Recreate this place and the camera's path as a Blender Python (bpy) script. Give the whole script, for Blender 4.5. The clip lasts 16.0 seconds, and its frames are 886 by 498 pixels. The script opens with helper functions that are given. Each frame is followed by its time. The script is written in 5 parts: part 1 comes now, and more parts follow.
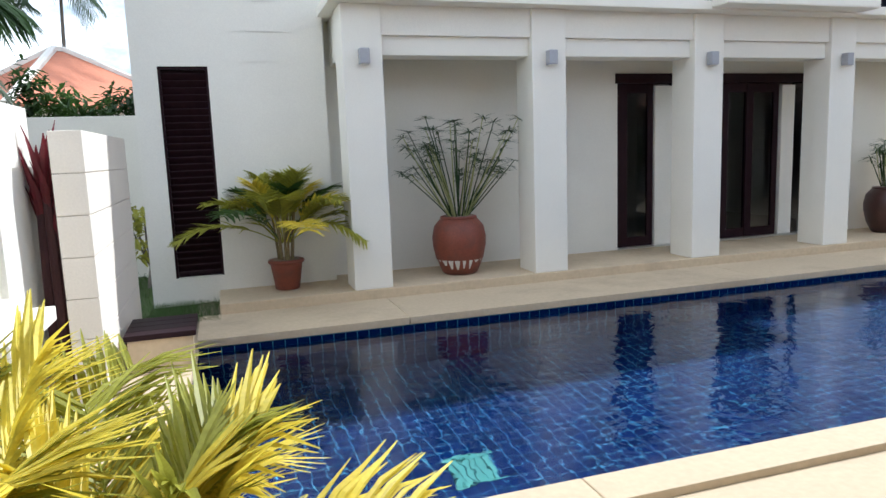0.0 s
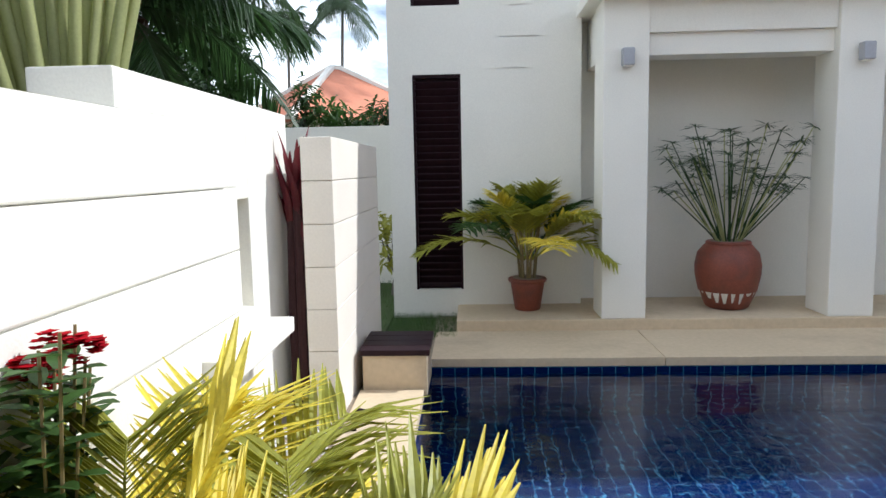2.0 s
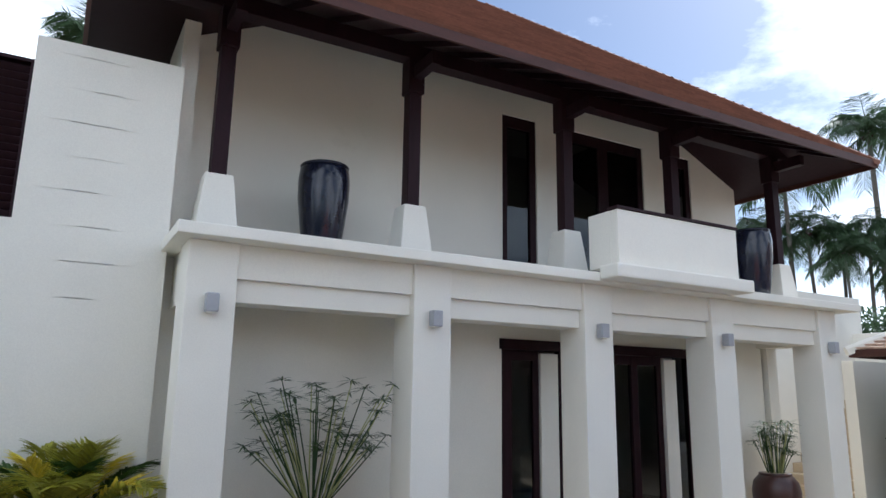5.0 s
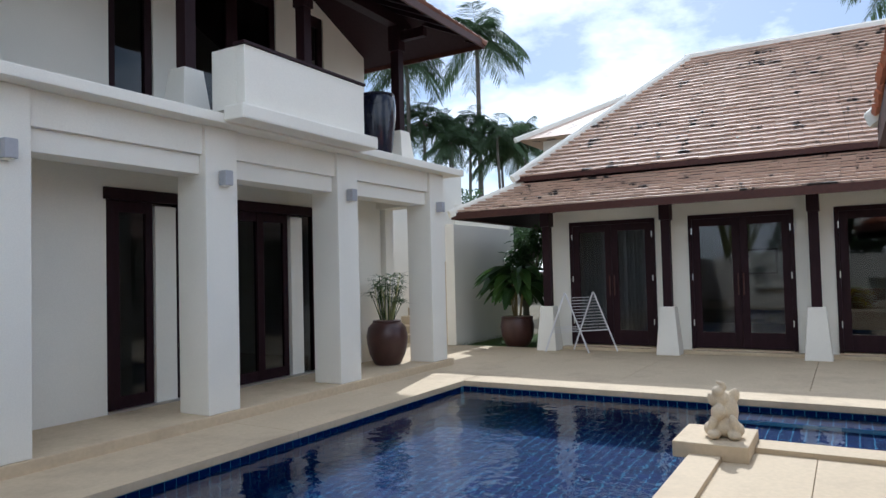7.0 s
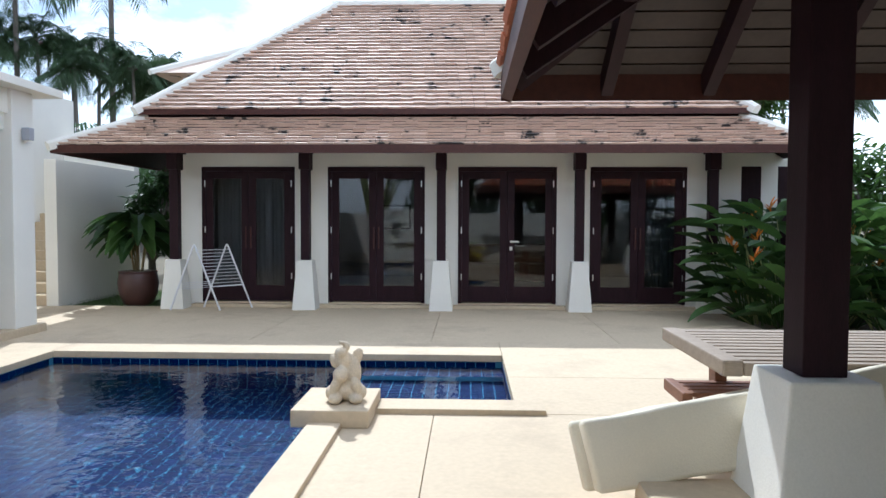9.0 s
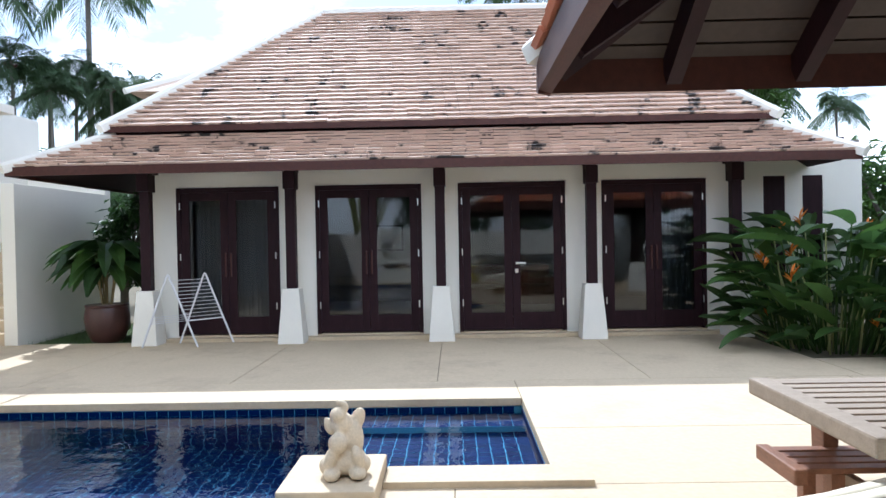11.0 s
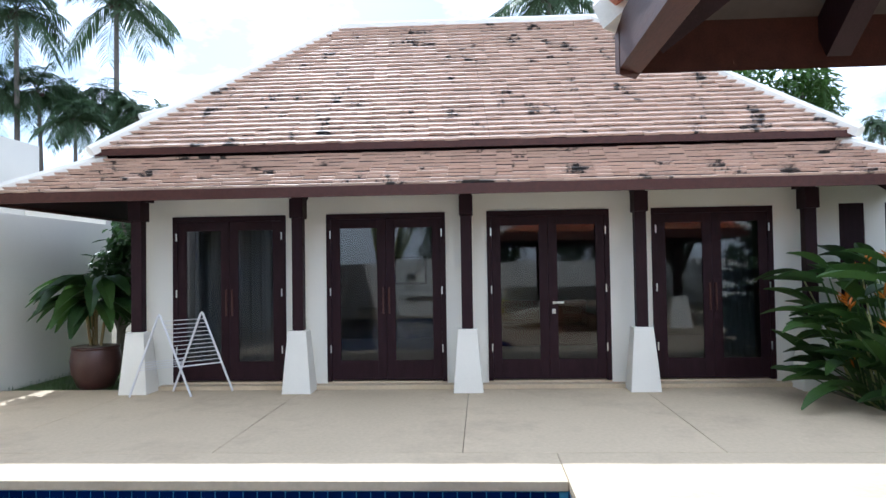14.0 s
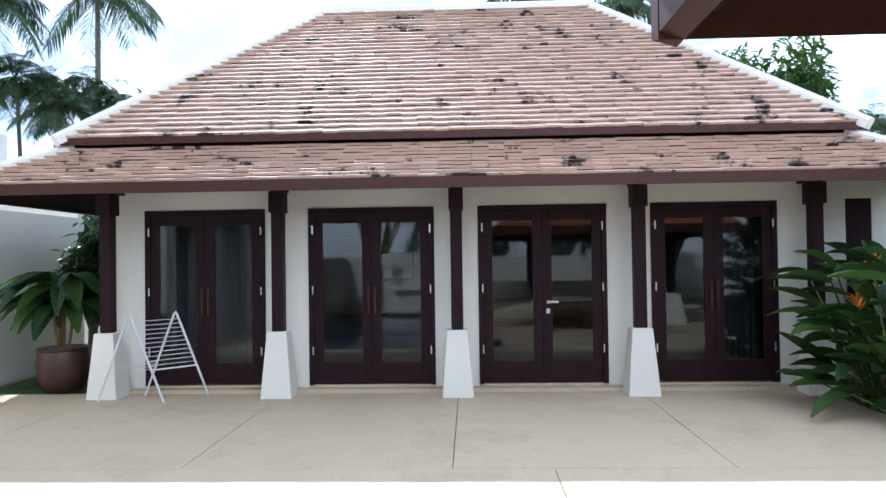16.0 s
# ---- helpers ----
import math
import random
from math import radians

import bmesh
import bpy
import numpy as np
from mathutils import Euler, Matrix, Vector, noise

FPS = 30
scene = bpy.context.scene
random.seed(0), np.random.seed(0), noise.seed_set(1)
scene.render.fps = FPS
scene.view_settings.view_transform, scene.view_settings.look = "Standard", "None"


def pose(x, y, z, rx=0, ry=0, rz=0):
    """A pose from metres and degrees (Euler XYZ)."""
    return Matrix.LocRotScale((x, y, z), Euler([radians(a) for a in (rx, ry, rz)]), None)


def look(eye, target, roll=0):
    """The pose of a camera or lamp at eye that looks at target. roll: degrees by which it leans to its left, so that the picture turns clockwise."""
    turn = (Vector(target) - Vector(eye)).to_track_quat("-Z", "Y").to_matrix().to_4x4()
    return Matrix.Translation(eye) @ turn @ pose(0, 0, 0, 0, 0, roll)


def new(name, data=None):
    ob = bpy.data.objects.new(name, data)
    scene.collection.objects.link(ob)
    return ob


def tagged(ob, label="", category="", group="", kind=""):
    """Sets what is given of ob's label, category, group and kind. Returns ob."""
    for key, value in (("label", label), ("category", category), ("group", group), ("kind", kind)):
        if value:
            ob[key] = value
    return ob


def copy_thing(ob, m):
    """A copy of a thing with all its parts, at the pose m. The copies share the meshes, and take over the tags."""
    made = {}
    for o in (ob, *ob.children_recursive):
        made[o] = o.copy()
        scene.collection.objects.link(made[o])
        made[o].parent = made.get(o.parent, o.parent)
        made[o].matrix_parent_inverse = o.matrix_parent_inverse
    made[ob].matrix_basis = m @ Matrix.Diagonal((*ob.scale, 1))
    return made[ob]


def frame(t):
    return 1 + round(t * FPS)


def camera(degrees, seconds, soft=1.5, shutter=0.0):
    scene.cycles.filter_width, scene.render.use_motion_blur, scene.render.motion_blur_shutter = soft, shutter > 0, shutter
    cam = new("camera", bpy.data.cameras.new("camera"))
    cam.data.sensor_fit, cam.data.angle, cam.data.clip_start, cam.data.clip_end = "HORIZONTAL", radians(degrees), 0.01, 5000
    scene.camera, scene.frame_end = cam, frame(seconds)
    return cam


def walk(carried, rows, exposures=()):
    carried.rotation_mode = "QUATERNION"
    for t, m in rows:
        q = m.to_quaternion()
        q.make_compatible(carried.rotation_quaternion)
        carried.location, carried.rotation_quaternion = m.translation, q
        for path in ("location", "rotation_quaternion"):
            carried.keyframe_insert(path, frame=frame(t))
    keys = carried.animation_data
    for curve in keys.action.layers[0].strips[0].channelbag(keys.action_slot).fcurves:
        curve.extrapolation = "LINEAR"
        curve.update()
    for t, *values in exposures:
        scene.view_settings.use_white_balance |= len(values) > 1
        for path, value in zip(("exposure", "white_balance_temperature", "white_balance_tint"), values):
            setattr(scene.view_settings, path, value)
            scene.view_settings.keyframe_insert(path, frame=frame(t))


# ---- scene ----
cam = camera(65.9, 16.0)
PATH = [
    (0, (1.202, -0.189, 1.488), (1.799, 1.699, 1.202), -2.1),
    (0.5, (1.247, -0.032, 1.432), (1.767, 1.878, 1.143), -1.0),
    (1, (1.245, 0.172, 1.468), (1.686, 2.098, 1.159), -1.6),
    (1.5, (1.244, 0.323, 1.478), (1.417, 2.298, 1.21), -1.8),
    (2, (1.221, 0.433, 1.483), (1.139, 2.418, 1.252), -1.1),
    (2.5, (1.125, 0.536, 1.6), (1.081, 2.536, 1.638), -1.6),
    (3, (1.085, 0.575, 1.759), (1.094, 2.559, 2.018), -1.7),
    (3.5, (1.143, 0.587, 1.815), (1.288, 2.56, 2.114), -1.5),
    (4, (1.299, 0.687, 1.78), (1.7, 2.608, 2.168), -0.6),
    (4.5, (1.468, 0.825, 1.739), (2.083, 2.683, 2.153), 3.4),
    (5, (1.561, 0.974, 1.768), (2.518, 2.683, 2.173), 0.9),
    (5.2, (1.61, 1.02, 1.76), (2.70, 2.645, 2.16), -0.4),
    (7.5, (2.111, 1.3, 1.36), (3.962, 2.059, 1.319), -0.4),
    (8, (2.311, 1.325, 1.347), (4.268, 1.728, 1.277), -0.5),
    (8.2, (2.36, 1.322, 1.362), (4.335, 1.633, 1.287), -0.4),
    (8.5, (2.533, 1.304, 1.357), (4.518, 1.523, 1.249), -0.4),
    (9, (2.767, 1.27, 1.386), (4.764, 1.343, 1.307), 0.2),
    (11.5, (3.945, 1.51, 1.466), (5.944, 1.556, 1.451), -1.4),
    (12, (4.164, 1.471, 1.499), (6.158, 1.62, 1.516), -0.1),
    (12.5, (4.34, 1.409, 1.492), (6.336, 1.542, 1.495), -0.4),
    (13, (4.514, 1.509, 1.532), (6.512, 1.552, 1.594), -1.5),
    (13.5, (4.667, 1.529, 1.536), (6.666, 1.536, 1.586), -1.5),
    (14, (4.888, 1.511, 1.538), (6.884, 1.621, 1.594), -0.9),
    (14.5, (5.03, 1.487, 1.56), (7.024, 1.643, 1.551), -1.1),
    (15, (5.199, 1.516, 1.565), (7.197, 1.602, 1.581), -1.8),
    (15.5, (5.306, 1.56, 1.578), (7.305, 1.616, 1.586), -1.9),
    (16, (5.345, 1.54, 1.601), (7.343, 1.616, 1.634), -0.8),
]
walk(cam, [(t, look(eye, target, roll)) for t, eye, target, roll in PATH], [(0, 0.27, 5800, 8), (2.2, 0.08, 5850, 8), (3.0, -0.38, 5650, 9), (4.0, -0.3, 5700, 10), (5, 0.0, 5700, 9), (7.5, -0.2, 5600, 9), (9, 0.22, 5450, 8), (11.5, 0.5, 5450, 9), (16, 0.6, 5350, 9)])

# ---- light ----
SUN = Vector((0.92, 0.25, 1.0)).normalized()
world = bpy.data.worlds.new("sky")
scene.world = world
world.use_nodes = True
wn = world.node_tree
wn.nodes.clear()
sky = wn.nodes.new("ShaderNodeTexSky")
sky.sky_type, sky.sun_disc = "NISHITA", False
sky.sun_elevation = math.asin(SUN.z)
sky.sun_rotation = math.atan2(SUN.x, SUN.y)
sky.dust_density = 1.0
cov = wn.nodes.new("ShaderNodeTexNoise")
cov.inputs["Scale"].default_value, cov.inputs["Detail"].default_value = 2.3, 9
cov.inputs["Roughness"].default_value = 0.58
wtc = wn.nodes.new("ShaderNodeTexCoord")
wmap = wn.nodes.new("ShaderNodeMapping")
wmap.inputs["Scale"].default_value = (1, 1, 2.2)
wn.links.new(wtc.outputs["Generated"], wmap.inputs["Vector"])
wn.links.new(wmap.outputs["Vector"], cov.inputs["Vector"])
cr = wn.nodes.new("ShaderNodeValToRGB")
cr.color_ramp.elements[0].position, cr.color_ramp.elements[1].position = 0.43, 0.57
wn.links.new(cov.outputs["Fac"], cr.inputs["Fac"])
cmix = wn.nodes.new("ShaderNodeMix")
cmix.data_type = "RGBA"
wn.links.new(cr.outputs["Color"], cmix.inputs["Factor"])
wn.links.new(sky.outputs["Color"], cmix.inputs["A"])
cmix.inputs["B"].default_value = (15.0, 15.3, 15.8, 1)
bg = wn.nodes.new("ShaderNodeBackground")
bg.inputs["Strength"].default_value = 0.12
wout = wn.nodes.new("ShaderNodeOutputWorld")
wn.links.new(cmix.outputs["Result"], bg.inputs["Color"])
wn.links.new(bg.outputs["Background"], wout.inputs["Surface"])

sun = new("sun", bpy.data.lights.new("sun", "SUN"))
sun.data.energy, sun.data.angle, sun.data.color = 4.2, radians(0.6), (1.0, 0.96, 0.90)
sun.matrix_world = look(SUN * 40, (0, 0, 0))

# ---- materials ----
def mat(name, color, rough=0.6, metal=0.0, var=0.18, scale=3.0, fine=40.0, bump=0.15, dist=0.004, dirt=None, dirt_at=(0.55, 0.7), dirt_scale=2.0, island=0.0, random_ob=0.0, spec=0.5, stretch=(1, 1, 1)):
    """A surface with large and fine variation, relief, and optional stains."""
    m = bpy.data.materials.new(name)
    m.use_nodes = True
    nt = m.node_tree
    p = nt.nodes["Principled BSDF"]
    p.inputs["Roughness"].default_value, p.inputs["Metallic"].default_value = rough, metal
    p.inputs["Specular IOR Level"].default_value = spec
    tc = nt.nodes.new("ShaderNodeTexCoord")
    mp = nt.nodes.new("ShaderNodeMapping")
    mp.inputs["Scale"].default_value = stretch
    geo = nt.nodes.new("ShaderNodeNewGeometry")
    nt.links.new(geo.outputs["Position"], mp.inputs["Vector"])
    big = nt.nodes.new("ShaderNodeTexNoise")
    big.inputs["Scale"].default_value, big.inputs["Detail"].default_value = scale, 5
    nt.links.new(mp.outputs["Vector"], big.inputs["Vector"])
    small = nt.nodes.new("ShaderNodeTexNoise")
    small.inputs["Scale"].default_value, small.inputs["Detail"].default_value = fine, 4
    nt.links.new(mp.outputs["Vector"], small.inputs["Vector"])
    add = nt.nodes.new("ShaderNodeMath")
    add.operation = "ADD"
    nt.links.new(big.outputs["Fac"], add.inputs[0])
    nt.links.new(small.outputs["Fac"], add.inputs[1])
    last = add
    for amount, node, out in ((island, geo, "Random Per Island"), (random_ob, None, "Random")):
        if amount:
            src = node or nt.nodes.new("ShaderNodeObjectInfo")
            mul = nt.nodes.new("ShaderNodeMath")
            mul.operation = "MULTIPLY_ADD"
            mul.inputs[1].default_value = amount
            nt.links.new(src.outputs[out], mul.inputs[0])
            nt.links.new(last.outputs[0], mul.inputs[2])
            last = mul
    rg = nt.nodes.new("ShaderNodeMapRange")
    top = 1.4 + island + random_ob
    rg.inputs["From Min"].default_value, rg.inputs["From Max"].default_value = 0.6, top
    rg.inputs["To Min"].default_value, rg.inputs["To Max"].default_value = 1 - var, 1 + var
    nt.links.new(last.outputs[0], rg.inputs["Value"])
    col = nt.nodes.new("ShaderNodeMix")
    col.data_type, col.blend_type = "RGBA", "MULTIPLY"
    col.inputs["Factor"].default_value = 1
    col.inputs["A"].default_value = (*color, 1)
    nt.links.new(rg.outputs["Result"], col.inputs["B"])
    out = col.outputs["Result"]
    if dirt:
        dn = nt.nodes.new("ShaderNodeTexNoise")
        dn.inputs["Scale"].default_value, dn.inputs["Detail"].default_value = dirt_scale, 8
        dn.inputs["Roughness"].default_value = 0.7
        nt.links.new(mp.outputs["Vector"], dn.inputs["Vector"])
        dr = nt.nodes.new("ShaderNodeMapRange")
        dr.inputs["From Min"].default_value, dr.inputs["From Max"].default_value = dirt_at
        nt.links.new(dn.outputs["Fac"], dr.inputs["Value"])
        dm = nt.nodes.new("ShaderNodeMix")
        dm.data_type = "RGBA"
        dm.inputs["B"].default_value = (*dirt, 1)
        nt.links.new(dr.outputs["Result"], dm.inputs["Factor"])
        nt.links.new(out, dm.inputs["A"])
        out = dm.outputs["Result"]
    nt.links.new(out, p.inputs["Base Color"])
    if bump:
        bp = nt.nodes.new("ShaderNodeBump")
        bp.inputs["Strength"].default_value, bp.inputs["Distance"].default_value = bump, dist
        nt.links.new(small.outputs["Fac"], bp.inputs["Height"])
        nt.links.new(bp.outputs["Normal"], p.inputs["Normal"])
    return m


def leaf_mat(name, color, rough=0.45, var=0.45):
    m = mat(name, color, rough, var=var, scale=5, fine=60, bump=0.1, island=0.8)
    m.node_tree.nodes["Principled BSDF"].inputs["Subsurface Weight"].default_value = 0.0
    nt = m.node_tree
    p = nt.nodes["Principled BSDF"]
    tr = nt.nodes.new("ShaderNodeBsdfTranslucent")
    mx = nt.nodes.new("ShaderNodeMixShader")
    mx.inputs[0].default_value = 0.42
    for link in list(nt.links):
        if link.to_socket == p.inputs["Base Color"]:
            nt.links.new(link.from_socket, tr.inputs["Color"])
    nt.links.new(p.outputs[0], mx.inputs[1])
    nt.links.new(tr.outputs[0], mx.inputs[2])
    nt.links.new(mx.outputs[0], nt.nodes["Material Output"].inputs["Surface"])
    return m


def glass_mat(name, tint, ior=1.45, rough=0.0, wave=0.0):
    m = bpy.data.materials.new(name)
    m.use_nodes = True
    nt = m.node_tree
    p = nt.nodes["Principled BSDF"]
    p.inputs["Base Color"].default_value = (*tint, 1)
    p.inputs["Transmission Weight"].default_value, p.inputs["IOR"].default_value, p.inputs["Roughness"].default_value = 1, ior, rough
    if wave:
        geo = nt.nodes.new("ShaderNodeNewGeometry")
        a = nt.nodes.new("ShaderNodeTexNoise")
        a.inputs["Scale"].default_value, a.inputs["Detail"].default_value = 3.2, 2
        b = nt.nodes.new("ShaderNodeTexNoise")
        b.inputs["Scale"].default_value, b.inputs["Detail"].default_value = 9.0, 2
        s = nt.nodes.new("ShaderNodeMath")
        s.operation = "MULTIPLY_ADD"
        s.inputs[1].default_value = 0.45
        nt.links.new(geo.outputs["Position"], a.inputs["Vector"])
        nt.links.new(geo.outputs["Position"], b.inputs["Vector"])
        nt.links.new(b.outputs["Fac"], s.inputs[0])
        nt.links.new(a.outputs["Fac"], s.inputs[2])
        bp = nt.nodes.new("ShaderNodeBump")
        bp.inputs["Strength"].default_value, bp.inputs["Distance"].default_value = 1.0, wave
        nt.links.new(s.outputs[0], bp.inputs["Height"])
        nt.links.new(bp.outputs["Normal"], p.inputs["Normal"])
    return m


WHITE = mat("white_render", (0.82, 0.795, 0.72), 0.8, var=0.06, scale=1.2, fine=90, bump=0.25, dirt=(0.6, 0.58, 0.5), dirt_at=(0.66, 0.95), dirt_scale=1.1, spec=0.2)
CREAM = mat("cream_block", (0.80, 0.735, 0.65), 0.8, var=0.06, scale=2, fine=70, bump=0.25, spec=0.2)
MAHOG = mat("dark_stained_wood", (0.020, 0.0070, 0.0105), 0.55, var=0.35, scale=3, fine=30, bump=0.2, stretch=(6, 6, 1), spec=0.18)
MAHOG2 = mat("reddish_stained_wood", (0.062, 0.020, 0.014), 0.5, var=0.35, scale=3, fine=30, bump=0.2, stretch=(1, 6, 6), spec=0.35)
SOFFIT = mat("soffit_boards", (0.042, 0.029, 0.025), 0.6, var=0.25, scale=3, fine=30, bump=0.2)
SAND = mat("sandstone_paving", (0.58, 0.468, 0.322), 0.75, var=0.12, scale=0.9, fine=25, bump=0.2, dirt=(0.40, 0.315, 0.22), dirt_at=(0.50, 0.78), dirt_scale=0.9, random_ob=0.15, spec=0.25)
JOINT = mat("paving_joint", (0.27, 0.22, 0.165), 0.9)
GROUND = mat("soil_ground", (0.12, 0.10, 0.06), 0.95, var=0.3, scale=0.4, fine=6, bump=0.4, dist=0.02)
LAWN = mat("lawn_soil", (0.06, 0.09, 0.025), 0.95, var=0.3, scale=3, fine=40)
TILE = mat("blue_glazed_tile", (0.0006, 0.0118, 0.072), 0.5, var=0.5, scale=2, fine=20, bump=0.05, island=1.2, random_ob=1.2, spec=0.06)
GROUT = mat("pale_grout", (0.075, 0.29, 0.43), 0.8, var=0.1)
DRAIN = mat("pale_green_plastic", (0.07, 0.26, 0.24), 0.5, var=0.1)
WATER = glass_mat("pool_water", (0.74, 0.92, 1.0), 1.33, 0.0, 0.009)
GLASS = glass_mat("window_glass", (0.36, 0.41, 0.42))
CLAY = mat("clay_roof_tile", (0.56, 0.405, 0.315), 0.58, var=0.26, scale=1.2, fine=25, bump=0.3, island=0.7, random_ob=0.7, dirt=(0.035, 0.03, 0.028), dirt_at=(0.575, 0.615), dirt_scale=2.2)
CLAY_ORANGE = mat("orange_roof_tile", (0.55, 0.20, 0.11), 0.7, var=0.25, scale=1, fine=20, island=0.5)
CLAY_BROWN = mat("brown_roof_tile", (0.21, 0.095, 0.062), 0.75, var=0.35, scale=1.5, fine=25, island=0.6)
TERRA = mat("terracotta", (0.20, 0.052, 0.030), 0.55, var=0.25, scale=5, fine=50, bump=0.2, dirt=(0.13, 0.05, 0.035), dirt_at=(0.52, 0.75), dirt_scale=6)
BROWNPOT = mat("brown_glazed_pot", (0.058, 0.024, 0.020), 0.35, var=0.25, scale=6, fine=50)
BLUEPOT = mat("blue_black_glaze", (0.012, 0.014, 0.028), 0.14, var=0.5, scale=8, fine=60, bump=0.1)
STONE = mat("pale_carved_stone", (0.62, 0.52, 0.38), 0.85, var=0.18, scale=9, fine=80, bump=0.5)
TEAK = mat("weathered_teak", (0.34, 0.27, 0.20), 0.7, var=0.25, scale=5, fine=40, stretch=(4, 1, 4), random_ob=0.4)
TEAKRED = mat("oiled_teak", (0.22, 0.10, 0.055), 0.55, var=0.25, scale=5, fine=40, stretch=(1, 4, 4))
CANVAS = mat("cream_canvas", (0.72, 0.66, 0.52), 0.85, var=0.06, scale=4, fine=120, bump=0.3)
ALU = mat("white_enamelled_metal", (0.72, 0.72, 0.74), 0.35, var=0.05)
STEEL = mat("brushed_steel", (0.62, 0.62, 0.60), 0.28, 0.9, var=0.05)
LAMPGREY = mat("grey_lamp_housing", (0.36, 0.37, 0.40), 0.5, var=0.08)
# a pale curtain, its colour lowered to mimic the shade behind the doors
DIM_CURTAIN = mat("dimmed_pale_curtain", (0.20, 0.20, 0.22), 0.9, var=0.08)
# room plaster and floor tiles darkened: the dimness indoors is put into the colour
DIM_ROOMWALL = mat("dimmed_room_plaster", (0.26, 0.24, 0.22), 0.85, var=0.05)
DIM_ROOMFLOOR = mat("dimmed_room_tiles", (0.16, 0.12, 0.09), 0.35, var=0.1)
GREEN = leaf_mat("green_leaf", (0.065, 0.13, 0.03))
DARKGREEN = leaf_mat("dark_green_leaf", (0.04, 0.085, 0.024))
FARGREEN = leaf_mat("far_green_leaf", (0.075, 0.125, 0.06), 0.5)
YELLOW = leaf_mat("yellow_palm_leaf", (0.76, 0.64, 0.08), 0.45, 0.35)
YGREEN = leaf_mat("yellow_green_leaf", (0.38, 0.38, 0.055), 0.45, 0.4)
REDLEAF = leaf_mat("red_cordyline_leaf", (0.16, 0.018, 0.028), 0.4)
STALK = leaf_mat("pale_green_stalk", (0.44, 0.46, 0.20), 0.5, 0.25)
CANE = mat("palm_cane", (0.20, 0.15, 0.06), 0.7, var=0.3, scale=9, fine=60)
BARK = mat("palm_bark", (0.16, 0.14, 0.12), 0.9, var=0.3, scale=2, fine=16, bump=0.5, dist=0.02)
REDBARK = mat("red_brown_cane", (0.055, 0.018, 0.02), 0.8, var=0.3, scale=9, fine=60, bump=0.5)
ORANGE = mat("orange_bract", (0.75, 0.24, 0.02), 0.5, var=0.2)
REDFLOWER = mat("red_petal", (0.36, 0.005, 0.012), 0.9, var=0.3, island=0.5, spec=0.1)
PEBBLE = mat("white_pebble", (0.62, 0.60, 0.55), 0.7, var=0.2, island=0.5)
# colour of a panel that imitates a reflection in the door glass
NICHE_REFLECTION = mat("pale_niche_reflection", (0.5, 0.48, 0.42), 0.6, var=0.3, scale=8, fine=30)
SOFA = mat("dark_red_sofa", (0.12, 0.02, 0.02), 0.8, var=0.15)

# ---- mesh helpers ----
def mesh_ob(name, bm, material, smooth=False):
    me = bpy.data.meshes.new(name)
    bm.to_mesh(me)
    bm.free()
    me.materials.append(material)
    if smooth:
        for f in me.polygons:
            f.use_smooth = True
    return new(name, me)


def part(name, bm, material, parent, label="", smooth=False, kind=""):
    ob = mesh_ob(name, bm, material, smooth)
    ob.parent = parent
    return tagged(ob, label, kind=kind)


def thing(name, at, label, category, group="", rz=0.0, kind=""):
    ob = new(name)
    ob.empty_display_size = 0.1
    ob.matrix_basis = pose(*at, 0, 0, rz)
    return tagged(ob, label, category, group, kind)


def structure(name, bm, material, label, category, smooth=False):
    return tagged(mesh_ob(name, bm, material, smooth), label, category, kind="structure")


def box(bm, x0, x1, y0, y1, z0, z1, bevel=0.0, taper=1.0, m=None):
    """A box; taper shrinks its top about the middle."""
    cx, cy = (x0 + x1) / 2, (y0 + y1) / 2
    vs = []
    for z, k in ((z0, 1.0), (z1, taper)):
        for x, y in ((x0, y0), (x1, y0), (x1, y1), (x0, y1)):
            co = Vector((cx + (x - cx) * k, cy + (y - cy) * k, z))
            vs.append(bm.verts.new(m @ co if m else co))
    fs = [bm.faces.new([vs[i] for i in q]) for q in ((3, 2, 1, 0), (4, 5, 6, 7), (0, 1, 5, 4), (1, 2, 6, 5), (2, 3, 7, 6), (3, 0, 4, 7))]
    if bevel:
        es = list({e for f in fs for e in f.edges})
        bmesh.ops.bevel(bm, geom=es, offset=bevel, segments=2, affect="EDGES", profile=0.6)
    return bm


def B(*a, **k):
    return box(bmesh.new(), *a, **k)


def lathe(profile, steps=28, wobble=0.0):
    bm = bmesh.new()
    rings = []
    for r, z in profile:
        rings.append([bm.verts.new((r * (1 + wobble * math.sin(3 * i + z * 9)) * math.cos(2 * math.pi * i / steps), r * math.sin(2 * math.pi * i / steps), z)) for i in range(steps)])
    for a, b in zip(rings, rings[1:]):
        for i in range(steps):
            bm.faces.new((a[i], a[(i + 1) % steps], b[(i + 1) % steps], b[i]))
    bm.faces.new(rings[0][::-1])
    bm.faces.new(rings[-1])
    return bm


